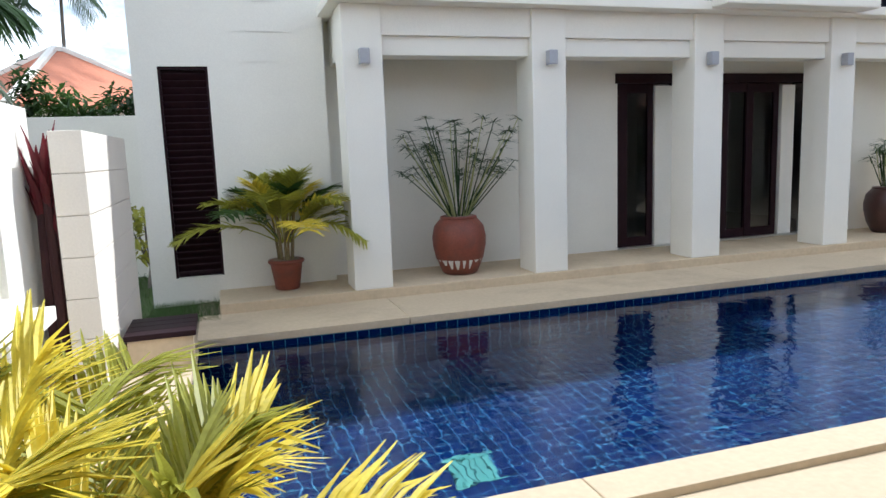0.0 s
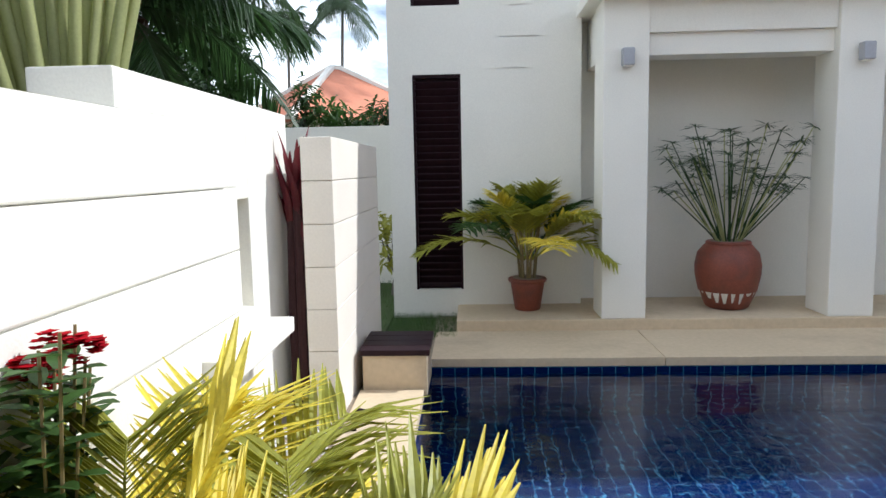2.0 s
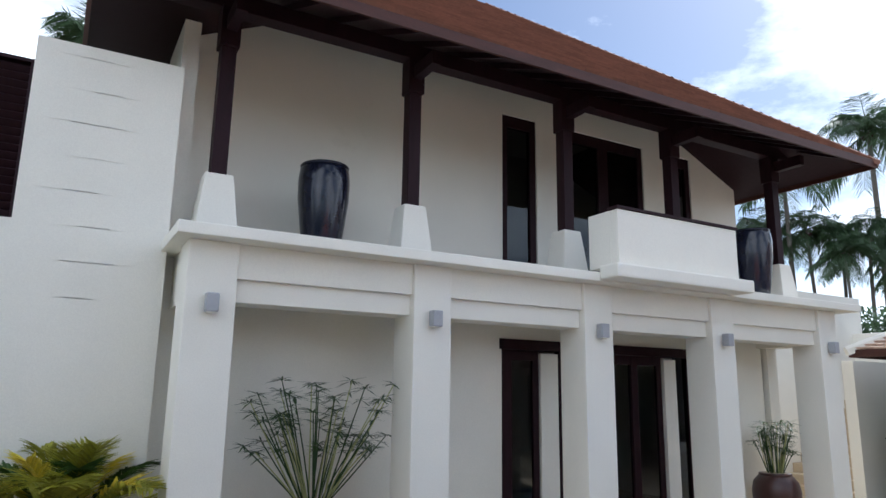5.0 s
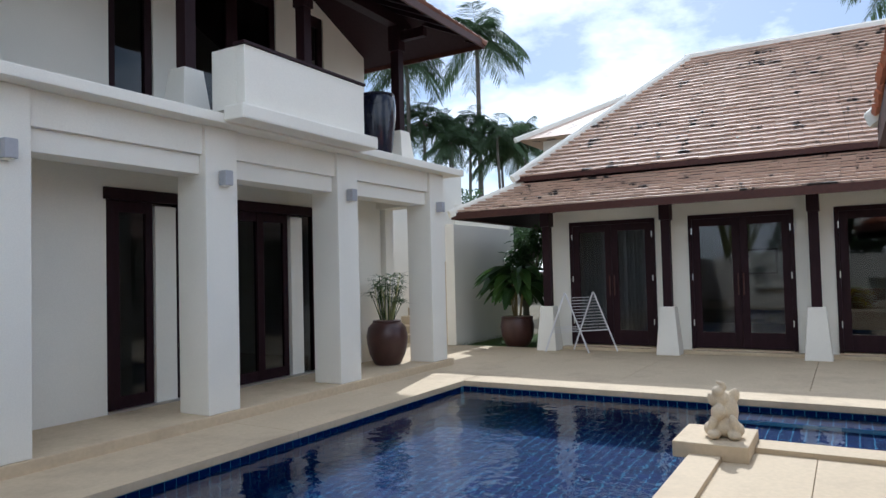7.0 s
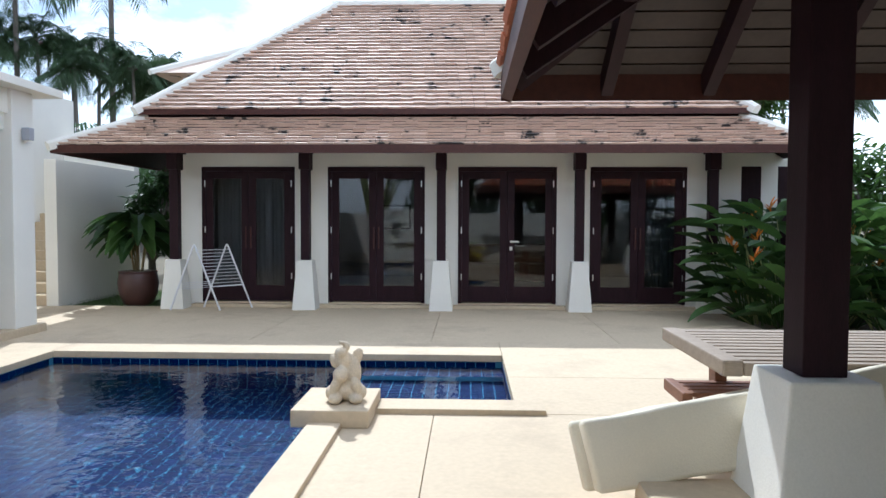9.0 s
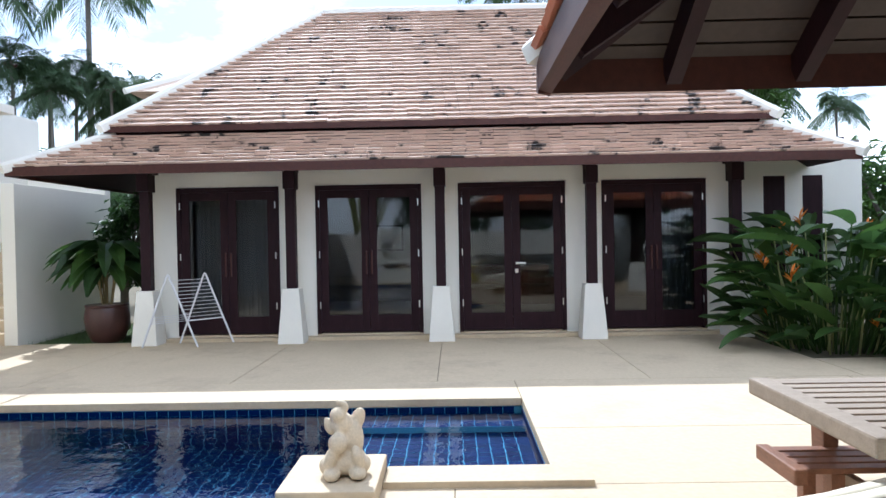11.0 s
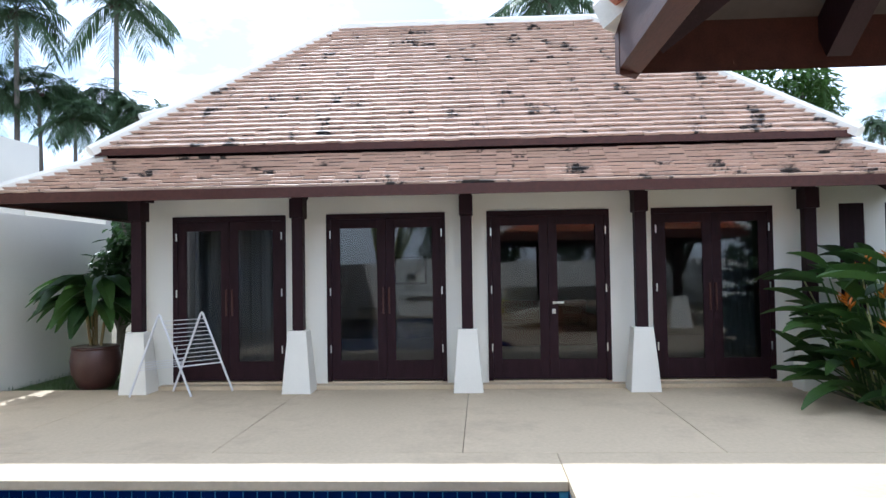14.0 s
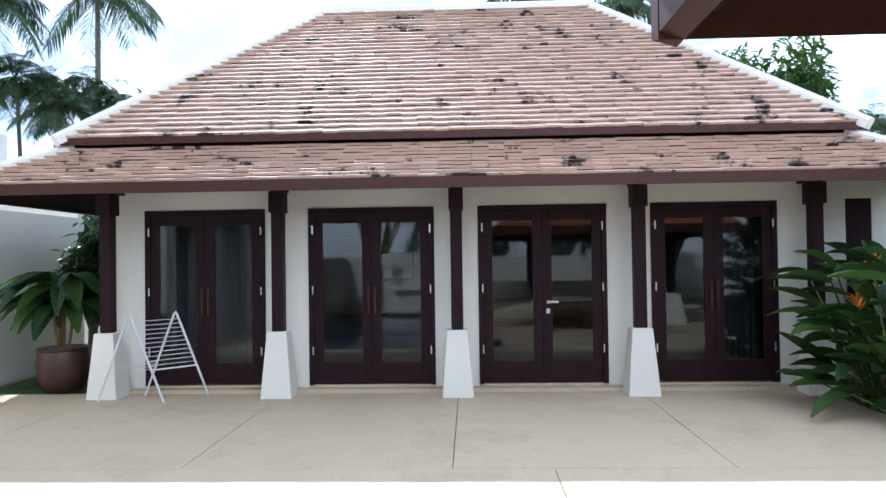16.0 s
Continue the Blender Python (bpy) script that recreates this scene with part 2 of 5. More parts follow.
def tube(bm, pts, r0, r1=None, n=6):
    r1 = r0 if r1 is None else r1
    rings = []
    pts = [Vector(p) for p in pts]
    for k, p in enumerate(pts):
        d = (pts[min(k + 1, len(pts) - 1)] - pts[max(k - 1, 0)]).normalized()
        a = d.orthogonal().normalized() if abs(d.z) > 0.99 else d.cross(Vector((0, 0, 1))).normalized()
        b = d.cross(a)
        r = r0 + (r1 - r0) * k / max(1, len(pts) - 1)
        rings.append([bm.verts.new(p + r * (math.cos(2 * math.pi * i / n) * a + math.sin(2 * math.pi * i / n) * b)) for i in range(n)])
    for a, b in zip(rings, rings[1:]):
        for i in range(n):
            bm.faces.new((a[i], a[(i + 1) % n], b[(i + 1) % n], b[i]))
    bm.faces.new(rings[0][::-1])
    bm.faces.new(rings[-1])
    return bm


def blade(bm, base, tip, width, droop=0.0, up=Vector((0, 0, 1)), n=4, fold=0.15):
    """A pointed leaf from base to tip, folded along its middle."""
    base, tip = Vector(base), Vector(tip)
    d = tip - base
    side = d.cross(up)
    side = side.normalized() if side.length > 1e-6 else Vector((1, 0, 0))
    nor = side.cross(d).normalized()
    prev = None
    for i in range(n + 1):
        u = i / n
        c = base + d * u - Vector((0, 0, droop * d.length * u * u))
        w = width * (math.sin(math.pi * min(0.97, 0.12 + 0.85 * u)) ** 0.8) * 0.5
        row = [bm.verts.new(c - side * w + nor * w * fold), bm.verts.new(c - nor * w * fold), bm.verts.new(c + side * w + nor * w * fold)]
        if prev:
            bm.faces.new((prev[0], prev[1], row[1], row[0]))
            bm.faces.new((prev[1], prev[2], row[2], row[1]))
        prev = row
    return bm


def frond(bm, base, yaw, length, rise, droop, rng, leaflets=26, leaf=0.3, width=0.022, vee=0.35, bare=0.2, rach=0.008):
    """A feather palm frond: an arched midrib with leaflets on both sides."""
    h = Vector((math.cos(yaw), math.sin(yaw), 0))
    pts = [Vector(base) + h * length * (u * math.cos(rise)) * (1 - 0.15 * u * droop) + Vector((0, 0, length * (u * math.sin(rise) - droop * u * u))) for u in [i / 10 for i in range(11)]]
    tube(bm, pts, rach, rach * 0.3, 4)
    side = h.cross(Vector((0, 0, 1)))
    for i in range(leaflets):
        u = bare + (1 - bare) * (i + rng.random() * 0.4) / leaflets
        k = min(9, int(u * 10))
        c = pts[k].lerp(pts[k + 1], u * 10 - k)
        d = (pts[k + 1] - pts[k]).normalized()
        ll = leaf * (0.45 + 0.75 * math.sin(math.pi * min(1, 0.15 + 0.8 * (u - bare) / (1 - bare)))) * rng.uniform(0.85, 1.1)
        for s in (-1, 1):
            to = (d * rng.uniform(0.55, 0.8) + side * s * 0.85 + Vector((0, 0, vee + rng.uniform(-0.12, 0.12)))).normalized()
            blade(bm, c, c + to * ll, width * rng.uniform(0.8, 1.2), rng.uniform(0.1, 0.4), n=2, fold=0.25)
    return bm


def grid_mesh(name, quads, material, parent=None, kind="", label=""):
    """Many loose six-sided pieces in one mesh; each piece is eight corners."""
    v, f = [], []
    for q in quads:
        n = len(v)
        v.extend(q)
        f.extend([(n, n + 3, n + 2, n + 1), (n + 4, n + 5, n + 6, n + 7), (n, n + 1, n + 5, n + 4), (n + 1, n + 2, n + 6, n + 5), (n + 2, n + 3, n + 7, n + 6), (n + 3, n, n + 4, n + 7)])
    me = bpy.data.meshes.new(name)
    me.from_pydata([tuple(c) for c in v], [], f)
    me.materials.append(material)
    ob = new(name, me)
    ob.parent = parent
    return tagged(ob, label, kind=kind)

# ---- ground, pool and paving ----
PX0, PX1, PY0, PY1 = 0.87, 9.87, 2.32, 5.70      # main basin
EX0, EY0 = 7.90, 0.91                              # shallow bay
DEEP, BAY, WL = -1.125, -0.390, -0.11


def ground_sheet():
    xs = [-900, -60, PX0, EX0, PX1, 60, 900]
    ys = [-900, -60, EY0, PY0, PY1, 60, 900]
    bm = bmesh.new()
    vs = {(i, j): bm.verts.new((x, y, -0.07)) for i, x in enumerate(xs) for j, y in enumerate(ys)}
    for i in range(6):
        for j in range(6):
            if (i in (2, 3) and j == 3) or (i == 3 and j == 2):
                continue
            bm.faces.new((vs[i, j], vs[i + 1, j], vs[i + 1, j + 1], vs[i, j + 1]))
    return structure("ground", bm, GROUND, "bare brown soil ground around the villa", "ground")


ground_sheet()


def pool_shell():
    bm = bmesh.new()
    t = 0.12
    box(bm, PX0 - t, PX1 + t, PY0 - t, PY1 + t, DEEP - t, DEEP)
    box(bm, PX0 - t, PX0, PY0 - t, PY1 + t, DEEP, -0.075)
    box(bm, PX0, PX1, PY1, PY1 + t, DEEP, -0.075)
    box(bm, PX0, EX0, PY0 - t, PY0, DEEP, -0.075)
    box(bm, PX1, PX1 + t, EY0 - t, PY1, DEEP, -0.075)
    box(bm, EX0 - t, EX0, EY0 - t, PY0 - t, DEEP, -0.075)
    box(bm, EX0, PX1, EY0 - t, EY0, DEEP, -0.075)
    box(bm, EX0, PX1, EY0, PY0, DEEP, BAY)
    box(bm, PX1 - 0.42, PX1, EY0, PY0 - 0.01, BAY, BAY + 0.16)
    return structure("swimming_pool", bm, GROUT, "swimming pool lined with deep blue tiles", "pool")


pool = pool_shell()
bm = bmesh.new()
for x0, x1, y0, y1 in ((PX0, PX1, PY0, PY1), (EX0, PX1, EY0, PY0)):
    vs = [bm.verts.new((x, y, WL)) for x, y in ((x0, y0), (x1, y0), (x1, y1), (x0, y1))]
    bm.faces.new(vs)
bmesh.ops.remove_doubles(bm, verts=bm.verts, dist=0.001)
water = structure("water", bm, WATER, "clear rippled blue pool water", "water")
water.visible_shadow = False

# paving bed and slabs
bm = bmesh.new()
for r in ((-0.14, PX0 - 0.12, 0.9, 4.7), (-1.0, EX0 - 0.12, -6.0, PY0 - 0.12), (EX0 - 0.12, PX1 + 0.12, -6.0, EY0 - 0.12), (PX1 + 0.12, 13.7, -6.0, PY1 + 0.12), (0.86, 13.7, PY1 + 0.12, 7.9)):
    box(bm, r[0], r[1], r[2], r[3], -0.16, -0.022)
structure("paving_bed", bm, JOINT, "dark mortar bed under the paving", "paving")
paving = thing("pavement", (0, 0, 0), "sand-coloured stone terrace paving round the pool", "paving", kind="structure")


def slab(x0, x1, y0, y1, top=0.0, low=-0.07, gap=0.0025):
    return part("paving_slab", B(x0 + gap, x1 - gap, y0 + gap, y1 - gap, low, top, bevel=0.006), SAND, paving)


ROWS_Y = (-6.0, -4.5, -2.6, -0.47, 1.69, 3.82, 6.0)
for y0, y1 in zip(ROWS_Y, ROWS_Y[1:]):
    slab(10.62, 13.7 if y0 > -2.7 else 11.6, y0, y1, gap=0.003)
for y0, y1 in ((-6.0, -2.42), (-2.42, EY0)):
    slab(PX1 - 1.0, 10.62, y0, y1)
    slab(EX0 - 0.22, PX1 - 1.0, y0, y1)
slab(PX1 - 0.02, 10.62, EY0, PY1 + 0.02)
slab(10.62, 13.7, 6.0, 7.9, gap=0.003)
for x0, x1 in ((PX0 + 0.02, 2.72), (2.72, 6.7), (6.7, 10.62)):
    slab(x0, x1, PY1 - 0.02, 6.60)
slab(0.45, PX0 + 0.02, 0.9, 3.2)
slab(0.45, PX0 + 0.02, 3.2, 4.93)
for x0, x1 in ((0.79, 2.6), (2.6, 4.7), (4.7, 7.27)):
    slab(x0, x1, 2.11, PY0 + 0.02, 0.04)
slab(EX0 - 0.27, EX0 + 0.02, 0.70, 1.93, 0.04)
for x0, x1, y0, y1 in ((-1.0, 1.2, -6, -2), (1.2, 4.2, -6, -2), (4.2, EX0 - 0.22, -6, -2), (-1.0, 1.2, -2, 0.88), (1.2, 4.2, -2, 1.51), (4.2, EX0 - 0.22, -2, 1.51), (1.2, EX0 - 0.22, 1.51, 2.13)):
    slab(x0, x1, y0, y1, gap=0.002)

# ---- main house ----
house = thing("house", (0, 7.4, 0), "two-storey white rendered villa with a dark brown tiled roof", "house")
hm = Matrix.Translation((0, -7.4, 0))


def hpart(name, bm, material, label="", smooth=False, kind="", parent=None):
    bmesh.ops.transform(bm, matrix=hm, verts=bm.verts)
    return part(name, bm, material, parent or house, label, smooth, kind)


hpart("terrace", box(B(0.88, 10.98, 6.34, 7.5, -0.05, 0.10, bevel=0.012), 0.9, 10.95, 7.5, 8.0, -0.05, 0.10), SAND, "raised sand-coloured terrace step")
COLX = (2.40, 4.42, 6.47, 8.47, 10.62)
for i, cx in enumerate(COLX):
    hpart("column", B(cx - 0.2, cx + 0.2, 6.36, 6.78, 0.10, 2.93, bevel=0.012), WHITE)
for x0, x1 in zip(COLX, COLX[1:]):
    hpart("lintel", box(B(x0 + 0.2, x1 - 0.2, 6.45, 6.76, 2.45, 2.64, bevel=0.006), x0 + 0.2, x1 - 0.2, 6.40, 6.76, 2.64, 2.93, bevel=0.006), WHITE)
for cx in (COLX[0], COLX[-1]):
    hpart("lintel", B(cx - 0.17, cx + 0.17, 6.78, 7.4, 2.45, 2.93), WHITE)
hpart("slab", B(2.08, 11.15, 6.17, 8.6, 2.93, 3.03, bevel=0.01), WHITE, "projecting white first-floor slab")

# ground-floor wall with two door openings
Y0, Y1 = 7.38, 7.62
for x0, x1, z0, z1 in ((2.0, 5.89, 0.1, 2.93), (6.84, 7.48, 0.1, 2.93), (9.08, 10.55, 0.1, 2.93), (5.89, 6.84, 2.34, 2.93), (7.48, 9.08, 2.34, 2.93)):
    hpart("wall", B(x0, x1, Y0, Y1, z0, z1), WHITE)
hpart("wall", B(10.31, 10.55, 7.62, 12.5, -0.05, 2.93), WHITE)
hpart("wall", B(2.0, 2.24, 7.62, 12.5, 0, 2.93), WHITE)
# inner back wall and floor, coloured dark in place of the unlit room's shade
hpart("wall", box(box(bmesh.new(), 2.24, 10.31, 10.6, 10.7, 0, 2.93), 2.24, 10.31, 7.62, 10.6, 0.0, 0.11), DIM_ROOMWALL)
hpart("pilaster", B(10.58, 10.80, 7.30, 7.62, 0.1, 2.93, bevel=0.008), WHITE)


def house_door(x0, x1, leaf_to, panel):
    """A dark framed entrance: glass leaf, pale side strip, dark post."""
    d = hpart("door", box(box(box(bmesh.new(), x0, x0 + 0.09, 7.40, 7.50, 0.1, 2.33), x1 - 0.09, x1, 7.40, 7.50, 0.1, 2.33), x0 - 0.03, x1 + 0.03, 7.345, 7.50, 2.25, 2.37), MAHOG, "dark stained wooden door frame")
    def dp(n, bm, m, l=""):
        bmesh.ops.transform(bm, matrix=hm, verts=bm.verts)
        return part(n, bm, m, d, l)
    dp("leaf", box(box(box(box(bmesh.new(), x0 + 0.09, x0 + 0.17, 7.42, 7.47, 0.12, 2.25), leaf_to - 0.08, leaf_to, 7.42, 7.47, 0.12, 2.25), x0 + 0.17, leaf_to - 0.08, 7.42, 7.47, 0.12, 0.25), x0 + 0.17, leaf_to - 0.08, 7.42, 7.47, 2.13, 2.25), MAHOG)
    dp("pane", B(x0 + 0.17, leaf_to - 0.08, 7.44, 7.45, 0.25, 2.13), GLASS).visible_shadow = False
    dp("side_strip", B(panel[0], panel[1], 7.40, 7.52, 0.12, 2.22), WHITE, "white rendered strip")
    if panel[1] < x1 - 0.12:
        dp("side_pane", B(panel[1], x1 - 0.09, 7.44, 7.45, 0.12, 2.25), GLASS).visible_shadow = False
    dp("sill", B(x0, x1, 7.35, 7.52, 0.1, 0.125), STEEL, "thin metal threshold")
    return d


house_door(5.89, 6.84, 6.45, (6.47, 6.73))
d2 = house_door(7.48, 9.08, 8.50, (8.54, 8.76))
hpart("door_stile", B(7.95, 8.06, 7.41, 7.48, 0.13, 2.24), MAHOG, parent=None)

# stair tower with louvres
for x0, x1, z0, z1 in ((0.22, 0.46, -0.06, 4.66), (0.94, 2.13, -0.06, 4.69), (0.46, 0.94, -0.06, 0.26), (0.46, 0.94, 2.42, 3.08)):
    hpart("tower_wall", B(x0, x1, 7.10, 7.5, z0, z1), WHITE, "white block-scored stair tower wall")
for s in ((0.22, 0.34, 7.5, 9.4, -0.06, 2.42), (1.0, 1.2, 7.5, 9.4, -0.06, 4.7), (0.46, 0.94, 7.44, 7.5, 0.26, 2.42)):
    hpart("tower_wall", B(*s), WHITE)
for z in [0.35 + 0.302 * k for k in range(15)]:
    for x0, x1 in ((1.15, 1.62), (1.35, 1.75)):
        if 2.4 < z or x0 < 1.3:
            hpart("score_line", B(x0 + 0.1 * math.sin(z * 9), x1 + 0.1 * math.sin(z * 5), 7.0975, 7.0995, z, z + 0.004), WHITE)
for z0, z1 in ((0.26, 2.42), (3.08, 4.47)):
    lv = hpart("louvre", box(box(box(box(bmesh.new(), 0.46, 0.485, 7.12, 7.2, z0, z1), 0.915, 0.94, 7.12, 7.2, z0, z1), 0.485, 0.915, 7.12, 7.2, z1 - 0.03, z1), 0.485, 0.915, 7.19, 7.2, z0, z1 - 0.03), MAHOG, "dark brown wooden louvre panel")
    n = round((z1 - z0 - 0.04) / 0.070)
    slat = bpy.data.meshes.new("slat")
    sb = B(0.486, 0.914, -0.02, -0.005, -0.032, 0.032, m=Matrix.Rotation(radians(38), 4, "X"))
    sb.to_mesh(slat)
    sb.free()
    slat.materials.append(MAHOG)
    for k in range(n):
        s = new("slat", slat)
        s.parent = lv
        s.location = (0, 7.165 - 7.4, z0 + 0.045 + k * 0.070)

# upper storey
YU = 8.35
OPEN = ((6.57, 7.17), (7.64, 9.31), (9.92, 10.40))
xs = [2.3] + [v for o in OPEN for v in o] + [11.5]
for x0, x1 in zip(xs[::2], xs[1::2]):
    hpart("upper_wall", B(x0, x1, YU, YU + 0.2, 3.03, 6.2), WHITE)
for x0, x1 in OPEN:
    hpart("upper_wall", B(x0, x1, YU, YU + 0.2, 5.67, 6.2), WHITE)
for s in ((2.3, 2.5, YU + 0.2, 13.0, 2.9, 6.1), (11.3, 11.5, YU + 0.2, 13.0, 2.9, 6.1), (2.14, 2.3, 7.5, YU + 0.2, 2.9, 5.4)):
    hpart("upper_wall", B(*s), WHITE)
# upper back wall and ceiling, room shade painted in by the darkened plaster
hpart("room_back", box(box(bmesh.new(), 2.5, 11.3, 11.0, 11.1, 3.0, 6.2), 2.5, 11.3, 8.56, 11.0, 6.2, 6.3), DIM_ROOMWALL)
for x0, x1 in OPEN:
    n = 2 if x1 - x0 > 1 else 1
    w = (x1 - x0) / n
    for k in range(n):
        a, b = x0 + k * w, x0 + (k + 1) * w
        f = hpart("window_door", box(box(box(box(bmesh.new(), a, a + 0.1, YU + 0.03, YU + 0.11, 3.03, 5.67), b - 0.1, b, YU + 0.03, YU + 0.11, 3.03, 5.67), a + 0.1, b - 0.1, YU + 0.03, YU + 0.11, 5.5, 5.67), a + 0.1, b - 0.1, YU + 0.03, YU + 0.11, 3.03, 3.3), MAHOG, "dark wooden upper glazed door")
        bp = B(a + 0.1, b - 0.1, YU + 0.06, YU + 0.07, 3.3, 5.5)
        bmesh.ops.transform(bp, matrix=hm, verts=bp.verts)
        part("pane", bp, GLASS, f).visible_shadow = False
for cx in (2.51, 4.54, 6.69, 8.58, 10.78):
    hpart("plinth", B(cx - 0.205, cx + 0.205, 6.94, 7.35, 3.03, 3.70, bevel=0.012, taper=0.62), WHITE, "white tapered plinth")
    pst = hpart("post", B(cx - 0.072, cx + 0.072, 7.07, 7.22, 3.70, 5.42, bevel=0.006), MAHOG)
    bp = box(B(cx - 0.095, cx + 0.095, 7.045, 7.245, 5.0, 5.42, bevel=0.01), cx - 0.05, cx + 0.05, 6.6, 7.03, 5.15, 5.3)
    bmesh.ops.transform(bp, matrix=hm, verts=bp.verts)
    part("bracket", bp, MAHOG, pst)
hpart("beam", B(1.7, 11.4, 7.06, 7.24, 5.40, 5.58, bevel=0.006), MAHOG)
# balcony
hpart("balcony", box(box(box(bmesh.new(), 6.45, 8.36, 6.00, 6.12, 3.10, 3.71, bevel=0.01), 6.45, 6.57, 6.12, 6.46, 3.10, 3.71), 8.24, 8.36, 6.12, 6.46, 3.10, 3.71), WHITE, "white solid balcony parapet")
hpart("balcony_slab", B(6.33, 8.50, 5.90, 6.17, 2.95, 3.10, bevel=0.02), WHITE)
hpart("handrail", B(6.43, 8.38, 5.98, 6.14, 3.715, 3.745, bevel=0.005), MAHOG)


# ---- roofs ----
def hip_cap(a, b, w=0.09, h=0.10):
    """A white rendered ridge running from a to b."""
    a, b = Vector(a), Vector(b)
    d = (b - a).normalized()
    s = d.cross(Vector((0, 0, 1))).normalized() * w
    n = s.cross(d).normalized() * h
    if n.z < 0:
        n = -n
    bm = bmesh.new()
    rows = []
    for c in (a - d * 0.05, b):
        rows.append([bm.verts.new(c + q) for q in (-s - n * 0.4, -s + n * 0.6, -s * 0.5 + n, s * 0.5 + n, s + n * 0.6, s - n * 0.4)])
    for i in range(6):
        bm.faces.new((rows[0][i], rows[0][(i + 1) % 6], rows[1][(i + 1) % 6], rows[1][i]))
    bm.faces.new(rows[0][::-1])
    bm.faces.new(rows[1])
    return bm


def roof_face(name, a, b, up, ltop, rtop, rows, tw, material, parent, pieces=0, thick=0.034, lift=0.058):
    """Overlapping tiles on a roof plane. a, b: eave corners; up: eave to top; ltop, rtop: shift of the ends at the top along the eave."""
    a, b, up = Vector(a), Vector(b), Vector(up)
    e = (b - a).normalized()
    n = e.cross(up).normalized()
    if n.z < 0:
        n = -n
    width = (b - a).length
    quads, objs = [], []
    rng = random.Random(len(name) + rows)
    step = up / rows
    for r in range(rows):
        f = r / rows
        x0, x1 = ltop * f, width + rtop * f
        x = x0 - (tw / 2 if r % 2 else 0)
        while x < x1 - 0.02:
            l, h = max(x + 0.0015, x0), min(x + tw - 0.0015, x1)
            if h - l > 0.02:
                j = rng.uniform(-0.008, 0.008)
                lo = a + e * 0 + step * r + step.normalized() * j
                hi = lo + step * 1.25
                z0, z1 = n * (lift + rng.uniform(-0.004, 0.006)), n * 0.004
                q = [lo + e * l + z0 - n * thick, lo + e * h + z0 - n * thick, hi + e * h + z1 - n * 0.004, hi + e * l + z1 - n * 0.004,
                     lo + e * l + z0, lo + e * h + z0, hi + e * h + z1 + n * 0.004, hi + e * l + z1 + n * 0.004]
                (objs if len(objs) < pieces else quads).append(q)
            x += tw
    inv = parent.matrix_basis.inverted()
    grid_mesh(name, [[inv @ c for c in q] for q in quads], material, parent, "stuff")
    for q in objs:
        o = (q[0] + q[6]) / 2
        ob = grid_mesh("roof_tile", [[c - o for c in q]], material, parent)
        ob.location = inv @ o


def hip_roof(parent, x0, x1, y0, y1, z0, rx0, rx1, ry0, ry1, rz, material, under, soffit=None, name="roof"):
    """A solid hip roof body; the ridge may run along x or y."""
    bm = bmesh.new()
    e = [bm.verts.new(c) for c in ((x0, y0, z0), (x1, y0, z0), (x1, y1, z0), (x0, y1, z0))]
    r = [bm.verts.new(c) for c in ((rx0, ry0, rz), (rx1, ry0, rz), (rx1, ry1, rz), (rx0, ry1, rz))]
    for i in range(4):
        bm.faces.new((e[i], e[(i + 1) % 4], r[(i + 1) % 4], r[i]))
    bm.faces.new(r)
    if soffit:
        k, s = soffit
        q = [bm.verts.new(c) for c in ((x0 + k, y0 + k, z0 + k * s), (x1 - k, y0 + k, z0 + k * s), (x1 - k, y1 - k, z0 + k * s), (x0 + k, y1 - k, z0 + k * s))]
        for i in range(4):
            bm.faces.new((e[(i + 1) % 4], e[i], q[i], q[(i + 1) % 4]))
        bm.faces.new(q[::-1])
    else:
        bm.faces.new(e[::-1])
    bmesh.ops.remove_doubles(bm, verts=bm.verts, dist=0.001)
    bmesh.ops.dissolve_degenerate(bm, edges=bm.edges, dist=0.001)
    inv = parent.matrix_basis.inverted()
    bmesh.ops.transform(bm, matrix=inv, verts=bm.verts)
    return part(name, bm, under, parent)


HX0, HX1, HY0, HY1, HZ = 1.30, 11.75, 6.08, 14.6, 5.19
ry = (HY0 + HY1) / 2
hh = HZ + (ry - HY0) * 0.82
hip_roof(house, HX0, HX1, HY0, HY1, HZ, HX0 + 4.2, HX1 - 4.2, ry, ry, hh, CLAY_BROWN, MAHOG, (2.25, 0.46))
up = Vector((0, ry - HY0, hh - HZ))
roof_face("roof_tiles", (HX0, HY0, HZ + 0.02), (HX1, HY0, HZ + 0.02), up, 4.2, -4.2, 50, 0.2, CLAY_BROWN, house)
roof_face("roof_tiles", (HX1, HY0, HZ + 0.02), (HX1, HY1, HZ + 0.02), Vector((-4.2, 0, hh - HZ)), ry - HY0, -(ry - HY0), 46, 0.2, CLAY_BROWN, house)
hpart("ridge_cap", hip_cap((HX1, HY0, HZ), (HX1 - 4.2, ry, hh), 0.08, 0.07), CLAY_BROWN)
hpart("fascia", box(box(bmesh.new(), HX0 - 0.02, HX1 + 0.02, HY0 - 0.03, HY0, HZ - 0.07, HZ + 0.04), HX0 - 0.04, HX0, HY0, HY1, HZ - 0.07, HZ + 0.04), MAHOG2, "reddish wooden eaves board")
hpart("fascia", B(HX1, HX1 + 0.03, HY0, HY1, HZ - 0.07, HZ + 0.04), MAHOG2)
SLOPE = 0.46
